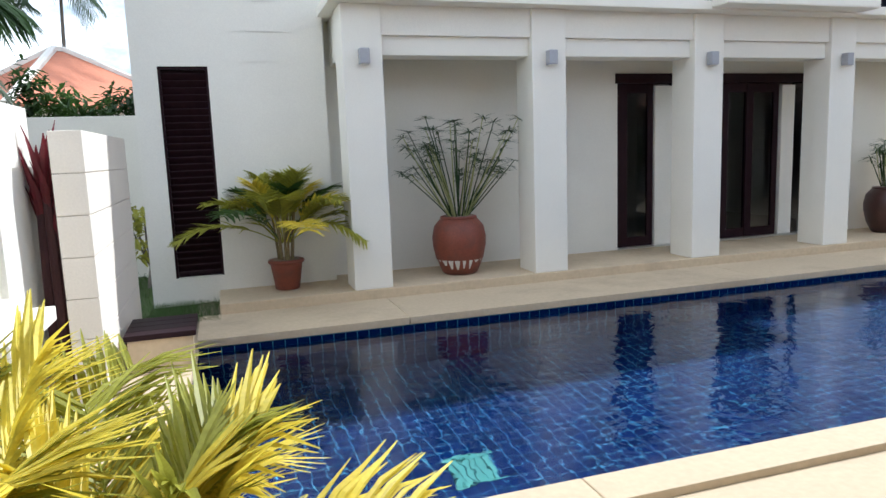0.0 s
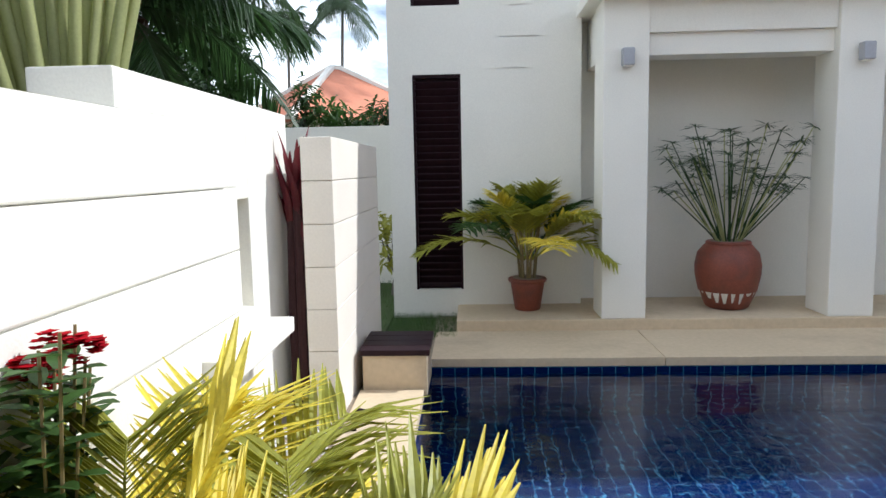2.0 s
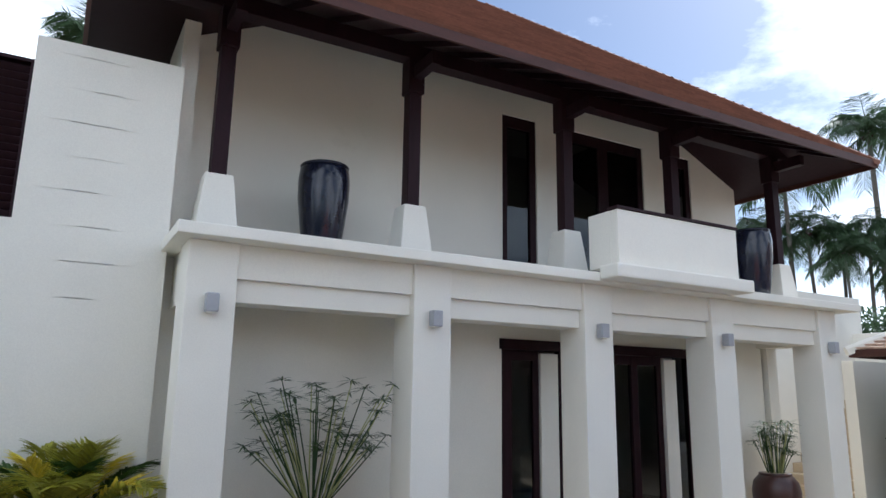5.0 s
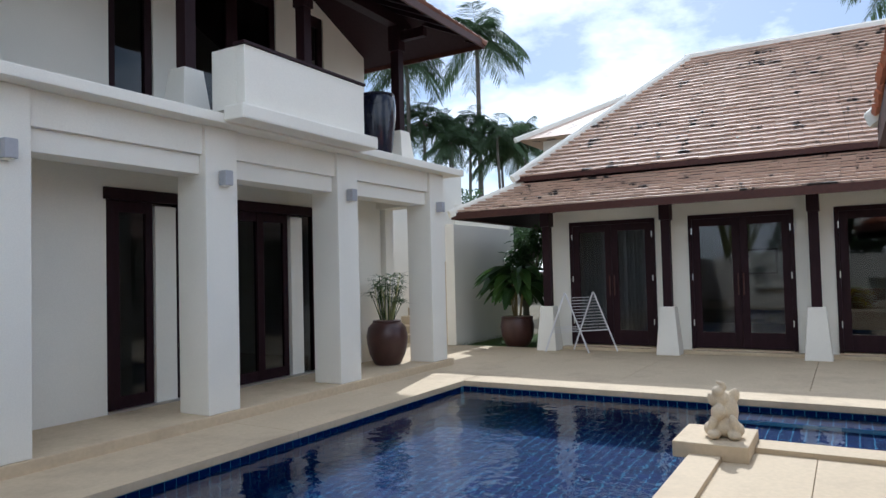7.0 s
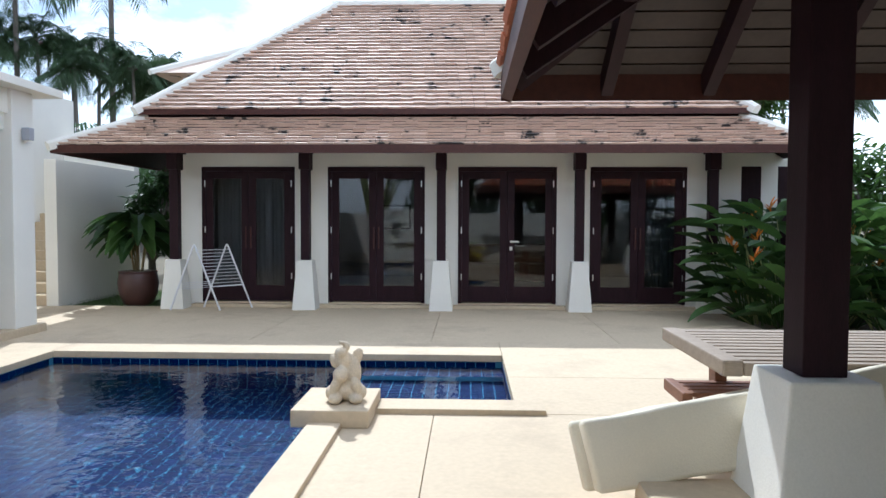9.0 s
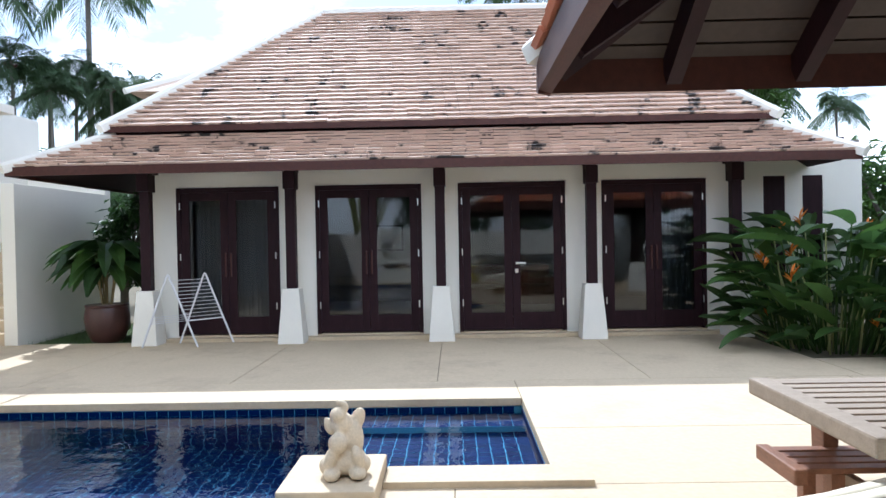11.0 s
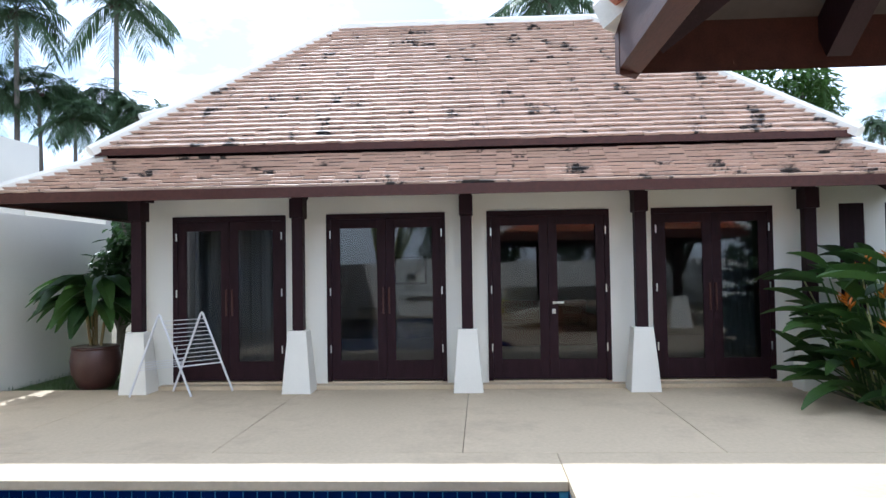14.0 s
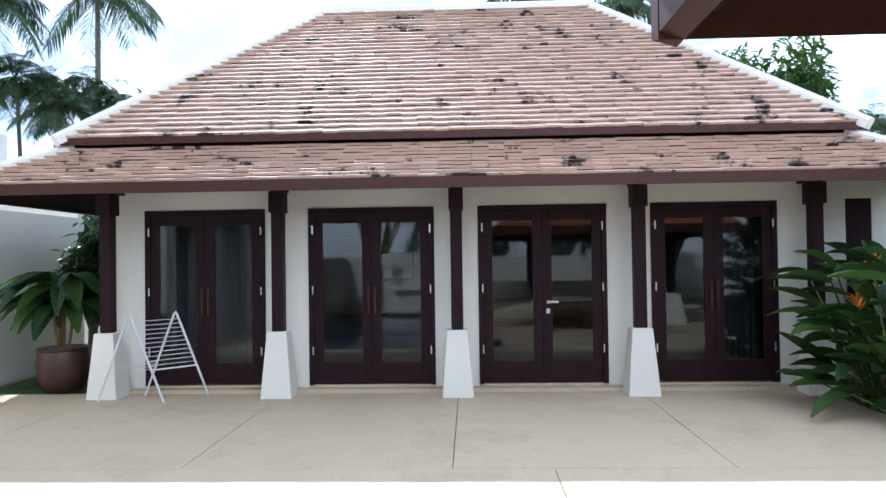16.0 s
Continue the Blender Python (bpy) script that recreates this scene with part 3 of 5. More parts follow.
for k in range(21):
    x = HX0 + 0.3 + k * 0.5
    rb = bmesh.new()
    vs = []
    for xx in (x, x + 0.06):
        vs.append([rb.verts.new(c) for c in ((xx, HY0 + 0.02, HZ - 0.05), (xx, YU + 0.02, HZ - 0.08 + SLOPE * (YU - HY0)), (xx, YU + 0.02, HZ + 0.06 + SLOPE * (YU - HY0)), (xx, HY0 + 0.02, HZ + 0.02))])
    rb.faces.new(vs[0])
    rb.faces.new(vs[1][::-1])
    for i in range(4):
        rb.faces.new((vs[0][i], vs[1][i], vs[1][(i + 1) % 4], vs[0][(i + 1) % 4]))
    hpart("rafter", rb, MAHOG)


def wall_lamp(x, y, z, parent_group):
    t = thing("wall_lamp", (x, y, z), "small grey rectangular wall lamp on a column", "lamp", parent_group)
    part("housing", B(-0.05, 0.05, -0.11, -0.012, -0.075, 0.075, bevel=0.012), LAMPGREY, t)
    part("bracket", B(-0.035, 0.035, -0.013, 0.0, -0.05, 0.05), STEEL, t)
    part("lens", B(-0.038, 0.038, -0.098, -0.025, -0.081, -0.0755), WHITE, t, "frosted lens")
    return t


first = wall_lamp(COLX[0] + 0.0, 6.36, 2.42, "lamps on the columns")
for cx in COLX[1:]:
    copy_thing(first, pose(cx, 6.36, 2.42))

# ---- garden pavilion (living room) ----
pav = thing("pavilion", (13.78, 1.8, 0), "white garden pavilion with a two-tier clay tile roof", "house")
pinv = pav.matrix_basis.inverted()


def ppart(name, bm, material, label="", parent=None, kind=""):
    bmesh.ops.transform(bm, matrix=pinv, verts=bm.verts)
    return part(name, bm, material, parent or pav, label, kind=kind)


DOORS = ((5.61, 4.085), (3.54, 1.97), (1.43, -0.145), (-0.68, -2.20))
XW = 13.80
edges = [6.06, 5.61, 4.085, 3.54, 1.97, 1.43, -0.145, -0.68, -2.20, -2.62]
for a, b in zip(edges[::2], edges[1::2]):
    ppart("wall", B(XW, XW + 0.22, b, a, 0, 2.75), WHITE)
for a, b in DOORS:
    ppart("wall", B(XW, XW + 0.22, b, a, 2.27, 2.75), WHITE)
    ppart("threshold", B(XW, XW + 0.22, b, a, -0.05, 0.075), SAND)
# side wing and far walls
bm = bmesh.new()
for y0, y1, z0, z1 in ((-3.14, -2.62, 0, 2.75), (-3.72, -3.46, 0, 2.75), (-4.6, -4.02, 0, 2.75), (-3.46, -3.14, 0, 0.5), (-3.46, -3.14, 2.3, 2.75), (-4.02, -3.72, 0, 0.5), (-4.02, -3.72, 2.3, 2.75)):
    box(bm, 14.02, 14.2, y0, y1, z0, z1)
ppart("wing_wall", bm, WHITE)
for y0, y1 in ((-3.46, -3.14), (-4.02, -3.72)):
    ppart("shutter", B(14.03, 14.1, y0, y1, 0.5, 2.3, bevel=0.004), MAHOG, "tall dark wooden shutter")
# room walls, floor and ceiling in colours darkened to imitate indoor shade
ppart("wall", box(box(box(bmesh.new(), 14.03, 19.5, 5.9, 6.06, 0, 2.75), 19.3, 19.5, -4.6, 5.9, 0, 2.75), 14.2, 19.3, -4.6, -4.45, 0, 2.75), DIM_ROOMWALL)
ppart("room_floor", B(14.0, 19.3, -4.45, 5.9, 0, 0.07), DIM_ROOMFLOOR)
ppart("room_ceiling", B(13.9, 19.4, -4.5, 6.0, 2.76, 2.8), DIM_ROOMWALL)


def pav_door(y1, y0, handle):
    """A double glazed door in a dark frame."""
    zt, zb = 2.27, 0.075
    d = ppart("double_door", B(XW - 0.02, XW + 0.09, y0, y1, zt - 0.07, zt), MAHOG, "dark stained double glazed door")
    for a, b in ((y1 - 0.06, y1), (y0, y0 + 0.06)):
        ppart("jamb", B(XW - 0.02, XW + 0.09, a, b, zb, zt - 0.0705), MAHOG, parent=d)
    mid = (y0 + y1) / 2
    for a, b in ((mid + 0.002, y1 - 0.062), (y0 + 0.062, mid - 0.002)):
        lf = box(box(box(box(bmesh.new(), XW + 0.0, XW + 0.045, a, a + 0.115, zb + 0.02, zt - 0.072, bevel=0.004), XW, XW + 0.045, b - 0.115, b, zb + 0.02, zt - 0.072, bevel=0.004), XW + 0.002, XW + 0.043, a + 0.115, b - 0.115, zb + 0.02, zb + 0.27), XW + 0.002, XW + 0.043, a + 0.115, b - 0.115, zt - 0.19, zt - 0.072)
        leaf = ppart("leaf", lf, MAHOG, parent=d)
        g = B(XW + 0.018, XW + 0.024, a + 0.115, b - 0.115, zb + 0.27, zt - 0.19)
        bmesh.ops.transform(g, matrix=pinv, verts=g.verts)
        pn = part("pane", g, GLASS, d)
        pn.visible_shadow = False
        for z in (0.45, 1.2, 1.95):
            hy = b - 0.002 if b > mid else a - 0.01
            hb = B(XW - 0.03, XW - 0.018, (y1 - 0.06) if b > mid else y0 + 0.045, (y1 - 0.045) if b > mid else y0 + 0.06, z, z + 0.1)
            ppart("hinge", hb, STEEL, parent=d)
    if handle:
        ppart("handle", box(box(bmesh.new(), XW - 0.05, XW - 0.035, mid - 0.19, mid - 0.05, 1.06, 1.085, bevel=0.005), XW - 0.05, XW, mid - 0.075, mid - 0.05, 1.055, 1.09), STEEL, "chrome lever handle", parent=d)
        ppart("lock", B(XW - 0.012, XW, mid - 0.085, mid - 0.04, 0.93, 0.99, bevel=0.004), STEEL, parent=d)
    else:
        ppart("handle", box(bmesh.new(), XW - 0.03, XW, mid + 0.03, mid + 0.05, 0.95, 1.3, bevel=0.005), MAHOG2, parent=d)
        ppart("handle", box(bmesh.new(), XW - 0.03, XW, mid - 0.05, mid - 0.03, 0.95, 1.3, bevel=0.005), MAHOG2, parent=d)


for i, (a, b) in enumerate(DOORS):
    pav_door(a, b, i == 2)
ppart("door_step", B(13.62, 13.80, -2.5, 5.75, 0.0, 0.05, bevel=0.006), SAND)
for y in (5.92, 3.83, 1.69, -0.46, -2.5):
    ppart("plinth", B(13.30, 13.66, y - 0.185, y + 0.185, 0.0, 0.78, bevel=0.01, taper=0.64), WHITE, "white tapered plinth")
    ps = ppart("post", B(13.415, 13.545, y - 0.07, y + 0.07, 0.78, 2.62, bevel=0.005), MAHOG)
    ppart("bracket", B(13.36, 13.60, y - 0.085, y + 0.085, 2.2, 2.45, bevel=0.006), MAHOG, parent=ps)
    ppart("rafter_tail", B(12.75, 13.8, y - 0.05, y + 0.05, 2.47, 2.56), MAHOG)
ppart("beam", B(13.40, 13.56, -4.0, 7.0, 2.62, 2.78), MAHOG)
# lower roof skirt
EX, EZ, EYL, EYR = 12.66, 2.47, 7.40, -3.80
SX, SZ, SYL, SYR = 13.62, 3.02, 6.42, -2.95
def skirt():
    bm = bmesh.new()
    lo = [(EX, EYR, EZ), (EX, EYL, EZ), (20.3, EYL, EZ), (20.3, EYR, EZ)]
    hi = [(SX, SYR, SZ), (SX, SYL, SZ), (19.3, SYL, SZ), (19.3, SYR, SZ)]
    v = [bm.verts.new(c) for c in lo] + [bm.verts.new(c) for c in hi]
    w = [bm.verts.new(Vector(c) - Vector((0, 0, 0.05))) for c in lo + hi]
    for i in range(4):
        j = (i + 1) % 4
        bm.faces.new((v[j], v[i], v[i + 4], v[j + 4]))
        bm.faces.new((w[i], w[j], w[j + 4], w[i + 4]))
        bm.faces.new((v[i], v[j], w[j], w[i]))
    return bm
ppart("lower_roof", skirt(), MAHOG)
ppart("fascia", box(box(bmesh.new(), EX - 0.03, EX, EYR, EYL, EZ - 0.09, EZ + 0.03), EX, 20.0, EYL, EYL + 0.03, EZ - 0.09, EZ + 0.03), MAHOG2, "reddish wooden eaves board")
ppart("frieze", box(box(bmesh.new(), SX - 0.02, SX + 0.1, SYR, SYL, SZ - 0.05, SZ + 0.2), SX, 19.2, SYL - 0.1, SYL, SZ - 0.05, SZ + 0.2), MAHOG, "dark wooden band between the roof tiers")
UX, UZ, UYL, UYR = 13.46, 3.12, 6.50, -3.08
RX, RZ, RYL, RYR = 16.29, 5.62, 3.85, -0.42
hip_roof(pav, UX, 19.12, UYR, UYL, UZ, RX, RX, RYR, RYL, RZ, CLAY, MAHOG, name="upper_roof")
ppart("fascia", B(UX - 0.02, UX, UYR, UYL, UZ - 0.06, UZ + 0.025), MAHOG2)


for a, b in (((UX, UYL, UZ), (RX, RYL, RZ)), ((UX, UYR, UZ), (RX, RYR, RZ)), ((RX, RYL + 0.05, RZ), (RX, RYR - 0.05, RZ)), ((EX, EYL, EZ), (SX, SYL, SZ)), ((EX, EYR, EZ), (SX, SYR, SZ))):
    ppart("ridge_cap", hip_cap(a, b), WHITE, "white rendered ridge cap")
roof_face("roof_tiles", (UX, UYL, UZ + 0.01), (UX, UYR, UZ + 0.01), (RX - UX, 0, RZ - UZ), UYL - RYL, UYR - RYR, 31, 0.19, CLAY, pav)
roof_face("roof_tiles", (EX, EYL, EZ + 0.01), (EX, EYR, EZ + 0.01), (SX - EX, 0, SZ - EZ), EYL - SYL, EYR - SYR, 10, 0.19, CLAY, pav, pieces=290)

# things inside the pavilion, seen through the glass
# the curtains' dark grey carries the room's shade, the cloth itself is pale
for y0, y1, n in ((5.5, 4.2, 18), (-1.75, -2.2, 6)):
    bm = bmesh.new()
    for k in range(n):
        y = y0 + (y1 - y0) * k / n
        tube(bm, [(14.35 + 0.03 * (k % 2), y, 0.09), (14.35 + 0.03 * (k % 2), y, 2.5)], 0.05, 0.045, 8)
    c = tagged(mesh_ob("curtain", bm, DIM_CURTAIN, True), "pleated pale curtain behind a glass door, coloured dark for room shade", "curtain")
sofa = thing("sofa", (17.2, 0.6, 0.07), "dark red upholstered sofa in the pavilion", "sofa")
part("seat", B(-0.45, 0.45, -1.0, 1.0, 0.1, 0.45, bevel=0.05), SOFA, sofa)
part("backrest", B(0.25, 0.5, -1.0, 1.0, 0.45, 0.85, bevel=0.05), SOFA, sofa)
for s in (-1, 1):
    part("armrest", B(-0.45, 0.5, s * 1.0 - 0.1, s * 1.0 + 0.1, 0.1, 0.62, bevel=0.04), SOFA, sofa)
# added panel, no real picture: stands in for the garden wall niche mirrored in glass
reflection_panel = thing("picture", (19.28, 3.0, 1.5), "added pale panel imitating the wall niche reflected in a glass door", "picture")
part("frame", B(-0.03, 0.0, -0.35, 0.35, -0.3, 0.3, bevel=0.01), MAHOG, reflection_panel)
part("canvas", B(-0.036, -0.031, -0.3, 0.3, -0.25, 0.25), NICHE_REFLECTION, reflection_panel)

# ---- garden walls ----
def wall_struct(name, spec, label, material=WHITE):
    bm = bmesh.new()
    for s in spec:
        box(bm, *s, bevel=0.008)
    return structure(name, bm, material, label, "wall")


NZ0, NZ1, NY0, NY1 = 0.77, 1.35, 3.44, 3.79
bands = ((-0.06, 0.526), (0.53, 0.818), (0.822, 1.113), (1.117, 1.413), (1.417, 1.70))
wall_struct("wall_west_front", [(-0.46, -0.112, -3.5, 2.455, -0.06, 1.70)] + [(-0.11, -0.10, -3.5, NY0, z0, z1) for z0, z1 in bands], "white scored garden wall in full sun")
wall_struct("wall_west", ((-0.46, -0.16, 2.46, NY1, -0.06, NZ0), (-0.46, -0.16, NY1, 4.60, -0.06, 1.85), (-0.46, -0.16, 2.46, NY1, NZ1, 1.85), (-0.46, -0.16, 2.46, NY0, NZ0, NZ1), (-0.46, -0.36, NY0, NY1, NZ0, NZ1)), "tall white garden wall with a stone niche")
bm = bmesh.new()
rr = random.Random(4)
for k in range(70):
    c = Vector((-0.33 + rr.uniform(-0.02, 0.02), rr.uniform(NY0 + 0.03, NY1 - 0.03), rr.uniform(NZ0 + 0.03, NZ1 - 0.03)))
    bmesh.ops.create_icosphere(bm, subdivisions=1, radius=rr.uniform(0.03, 0.05), matrix=Matrix.Translation(c) @ Matrix.Diagonal((0.7, 1.1, 0.8, 1)))
tagged(mesh_ob("niche_stones", bm, PEBBLE, True), "rough white stones set in a wall niche", "stone", kind="stuff")
tagged(mesh_ob("niche_ledge", B(-0.16, 0.06, 2.9, 3.78, 0.63, 0.71, bevel=0.008), WHITE), "white ledge projecting under the wall niche", "ledge")
wall_struct("wall_back", ((-6.0, 0.3, 9.4, 9.6, -0.06, 2.08), (-0.05, 0.18, 9.2, 9.39, -0.06, 0.5)), "grey-white rear boundary wall")
wall_struct("wall_outer", ((-6.2, -6.0, -10, 9.6, -0.06, 1.8), (-6.2, 9.0, -10.2, -10, -0.06, 1.8)), "plain white boundary wall")
fin = thing("wall_fin", (0.12, 5.15, 0), "free-standing cream block garden wall", "wall", kind="structure")
for z0, z1 in [(-0.06, 0.402)] + [(0.405 + 0.257 * k, 0.659 + 0.257 * k) for k in range(5)]:
    part("block_course", B(-0.09, 0.095, -0.97, 0.97, z0, z1, bevel=0.006), CREAM, fin)
wall_struct("wall_side", ((13.60, 16.4, 7.92, 8.12, -0.06, 2.38), (12.1, 17.0, 9.6, 9.8, 0, 3.9), (16.6, 16.8, 8.12, 9.6, 0, 3.1)), "white stepped stair wall beside the pavilion")
steps = thing("stairs", (13.62, 8.12, 0), "sand-coloured outdoor steps climbing beside the white wall", "stairs", kind="structure")
for k in range(10):
    part("step", B(k * 0.27, k * 0.27 + 0.30 if k < 9 else 2.97, 0.005, 1.475, -0.05, 0.17 * (k + 1), bevel=0.008), SAND, steps)
slab(11.2, 13.61, 7.9, 9.6)

# roof of the neighbour behind the rear wall, and beyond the pavilion
def neighbour(at, w, d, h, roof_h, rz, label, material, rows=22):
    t = thing("neighbour_house", at, label, "house", rz=rz)
    part("wall", B(-w / 2, w / 2, -d / 2, d / 2, 0, h), WHITE, t)
    bm = bmesh.new()
    o = 0.7
    e = [bm.verts.new(c) for c in ((-w / 2 - o, -d / 2 - o, h - 0.1), (w / 2 + o, -d / 2 - o, h - 0.1), (w / 2 + o, d / 2 + o, h - 0.1), (-w / 2 - o, d / 2 + o, h - 0.1))]
    k = max(0.2, (w - d) / 2)
    r = [bm.verts.new((-k, 0, h + roof_h)), bm.verts.new((k, 0, h + roof_h))]
    for f in ((e[0], e[1], r[1], r[0]), (e[1], e[2], r[1]), (e[2], e[3], r[0], r[1]), (e[3], e[0], r[0]), (e[3], e[2], e[1], e[0])):
        bm.faces.new(f)
    part("roof", bm, material, t)
    for a, b in ((e0, r0) for e0, r0 in (((-w / 2 - o, -d / 2 - o), -k), ((w / 2 + o, -d / 2 - o), k), ((w / 2 + o, d / 2 + o), k), ((-w / 2 - o, d / 2 + o), -k))):
        part("ridge_cap", hip_cap((*a, h - 0.1), (b, 0, h + roof_h), 0.12, 0.12), WHITE, t)
    part("ridge_cap", hip_cap((-k, 0, h + roof_h), (k, 0, h + roof_h), 0.12, 0.12), WHITE, t)
    return t


neighbour((-3.9, 26.0, -0.07), 5.2, 5.0, 3.35, 2.0, 38, "white house with an orange tiled hip roof beyond the wall", CLAY_ORANGE)
neighbour((-10.5, 24.0, -0.07), 5.5, 5.0, 3.4, 1.9, 10, "white house with an orange tiled hip roof among palms", CLAY_ORANGE)
neighbour((27.0, 8.0, -0.07), 5.0, 4.8, 6.15, 1.6, 0, "tall house with a clay tiled roof beyond the pavilion", CLAY)

# ---- sala (open garden pavilion) ----
sala = thing("gazebo", (4.3, -1.74, 0), "open timber gazebo with white plinths and a clay tile roof", "gazebo")
sinv = sala.matrix_basis.inverted()


def spart(name, bm, material, label="", parent=None):
    bmesh.ops.transform(bm, matrix=sinv, verts=bm.verts)
    return part(name, bm, material, parent or sala, label)


GX0, GX1, GY0, GY1, GZ = 1.52, 7.06, -4.5, 1.04, 2.27
GC, GA = Vector((4.29, -1.75, 0)), 4.15
for px, py in ((5.66, -0.18), (2.92, -0.18), (5.66, -3.3), (2.92, -3.3)):
    spart("plinth", B(px - 0.27, px + 0.27, py - 0.27, py + 0.27, 0.0, 0.76, bevel=0.012, taper=0.66), WHITE, "white tapered plinth")
    spart("post", B(px - 0.09, px + 0.09, py - 0.09, py + 0.09, 0.76, 2.75, bevel=0.006), MAHOG)
for a in ((2.7, 5.9, -0.28, -0.08), (2.7, 5.9, -3.4, -3.2)):
    spart("beam", B(*a, 2.52, 2.72), MAHOG)
for a in ((5.56, 5.76, -3.2, -0.28), (2.82, 3.02, -3.2, -0.28)):
    spart("beam", B(*a, 2.52, 2.72), MAHOG)
corners = [Vector(c) for c in ((GX0, GY0, GZ), (GX1, GY0, GZ), (GX1, GY1, GZ), (GX0, GY1, GZ))]
apex = Vector((GC.x, GC.y, GA))
for i in range(4):
    a, b = corners[i], corners[(i + 1) % 4]
    e = (b - a).normalized()
    mid = (a + b) / 2
    slope = apex - mid
    n = e.cross(slope).normalized()
    n = n if n.z > 0 else -n
    half = (b - a).length / 2
    rows = 26
    for r in range(rows):
        f0, f1 = r / rows, (r + 1) / rows - 0.004
        c0, c1 = mid + slope * f0, mid + slope * f1
        bm = bmesh.new()
        q = []
        for off in (0.0, 0.018):
            q += [bm.verts.new(c + n * off + e * s * half * (1 - f)) for c, f, s in ((c0, f0, -1), (c0, f0, 1), (c1, f1, 1), (c1, f1, -1))]
        for f in ((3, 2, 1, 0), (4, 5, 6, 7), (0, 1, 5, 4), (1, 2, 6, 5), (2, 3, 7, 6), (3, 0, 4, 7)):
            bm.faces.new([q[j] for j in f])
        spart("soffit_board", bm, SOFFIT)
    for k in (-0.78, -0.56, -0.336, -0.112, 0.112, 0.336, 0.56, 0.78):
        top = 1 - abs(k)
        p0, p1 = mid + e * k * half, mid + e * k * half + slope * top
        s = e * 0.035
        bm = bmesh.new()
        q = [bm.verts.new(p + o) for p in (p0, p1) for o in (-s - n * 0.002, s - n * 0.002, s - n * 0.14, -s - n * 0.14)]
        for f in ((0, 1, 2, 3), (7, 6, 5, 4), (0, 4, 5, 1), (1, 5, 6, 2), (2, 6, 7, 3), (3, 7, 4, 0)):
            bm.faces.new([q[j] for j in f])
        spart("rafter", bm, MAHOG)
    bm = bmesh.new()
    q = [bm.verts.new(p + o) for p in (a - e * 0.03, b + e * 0.03) for o in (n * 0.05, n * 0.05 + Vector((0, 0, -0.16)), Vector((0, 0, -0.16)) + (mid - apex).normalized() * -0.04, n * 0.0 + (mid - apex).normalized() * -0.04)]
    for f in ((0, 1, 2, 3), (7, 6, 5, 4), (0, 4, 5, 1), (1, 5, 6, 2), (2, 6, 7, 3), (3, 7, 4, 0)):
        bm.faces.new([q[j] for j in f])
    spart("fascia", bm, MAHOG2, "reddish brown eaves board")
    roof_face("roof_tiles", a + n * 0.05, b + n * 0.05, slope, half, -half, 30, 0.19, CLAY_ORANGE, sala)
    spart("ridge_cap", hip_cap(a + Vector((0, 0, 0.06)), apex + Vector((0, 0, 0.06)), 0.08, 0.09), WHITE, "white rendered ridge cap")
    bm = bmesh.new()
    tube(bm, [a + Vector((0, 0, -0.06)) + (apex - a).normalized() * 0.1, apex - Vector((0, 0, 0.1))], 0.085, 0.085, 4)
    spart("hip_rafter", bm, MAHOG)
spart("platform", B(2.6, 5.90, -3.6, 0.50, 0.0, 0.22, bevel=0.02), SAND, "low sand-coloured stone platform")

# mattress propped at an angle on the platform edge
def soft_box(lx, ly, lz, puff=0.03, seed=1):
    bm = bmesh.new()
    bmesh.ops.create_cube(bm, size=1)
    bmesh.ops.scale(bm, vec=(lx, ly, lz), verts=bm.verts)
    bmesh.ops.bevel(bm, geom=bm.edges[:], offset=0.022, segments=3, affect="EDGES", profile=0.5)
    bmesh.ops.subdivide_edges(bm, edges=[e for e in bm.edges if e.calc_length() > 0.3], cuts=7, use_grid_fill=True)
    for v in bm.verts:
        v.co += v.co.normalized() * (noise.noise(v.co * 4 + Vector((seed, 0, 0))) * puff * 0.5)
        v.co.z += 0.005 * math.sin(v.co.y * 19 + v.co.x * 6)
    return bm


def mattress(at, rx, ry, rz, size, label):
    """A folded mattress: two canvas layers with welted edges."""
    t = new("mattress")
    t.matrix_basis = pose(*at, rx, ry, rz)
    tagged(t, label, "mattress")
    lx, ly, lz = size
    for k, (cx, w, dy) in enumerate(((-lx * 0.22, lx * 0.54, 0.0), (lx * 0.30, lx * 0.40, 0.035))):
        bm = soft_box(w, ly, lz, 0.012, k + 1)
        for v in bm.verts:
            d = v.co.y + 0.9 * v.co.z
            v.co.x += cx - 0.012 * max(0.0, math.sin(d * 13)) * (1.0 if v.co.x < 0 else 0.0) * min(1.0, max(0.0, 0.5 - v.co.y))
            v.co.y += dy
        cushion = part("cushion", bm, CANVAS, t, smooth=True)
        bm = bmesh.new()
        x, y, z = w / 2 - 0.012, ly / 2 - 0.014, lz / 2 - 0.012
        for q in (x, -x):
            tube(bm, [(cx + q, -y + dy, -z), (cx + q, y + dy, -z), (cx + q, y + dy, z), (cx + q, -y + dy, z), (cx + q, -y + dy, -z)], 0.006, 0.006, 5)
        part("piping", bm, CANVAS, cushion)
    return t


mattress((6.03, -0.09, 0.425), -11, 16, 0, (0.26, 1.62, 0.33), "folded cream canvas mattress propped at an angle on the platform")


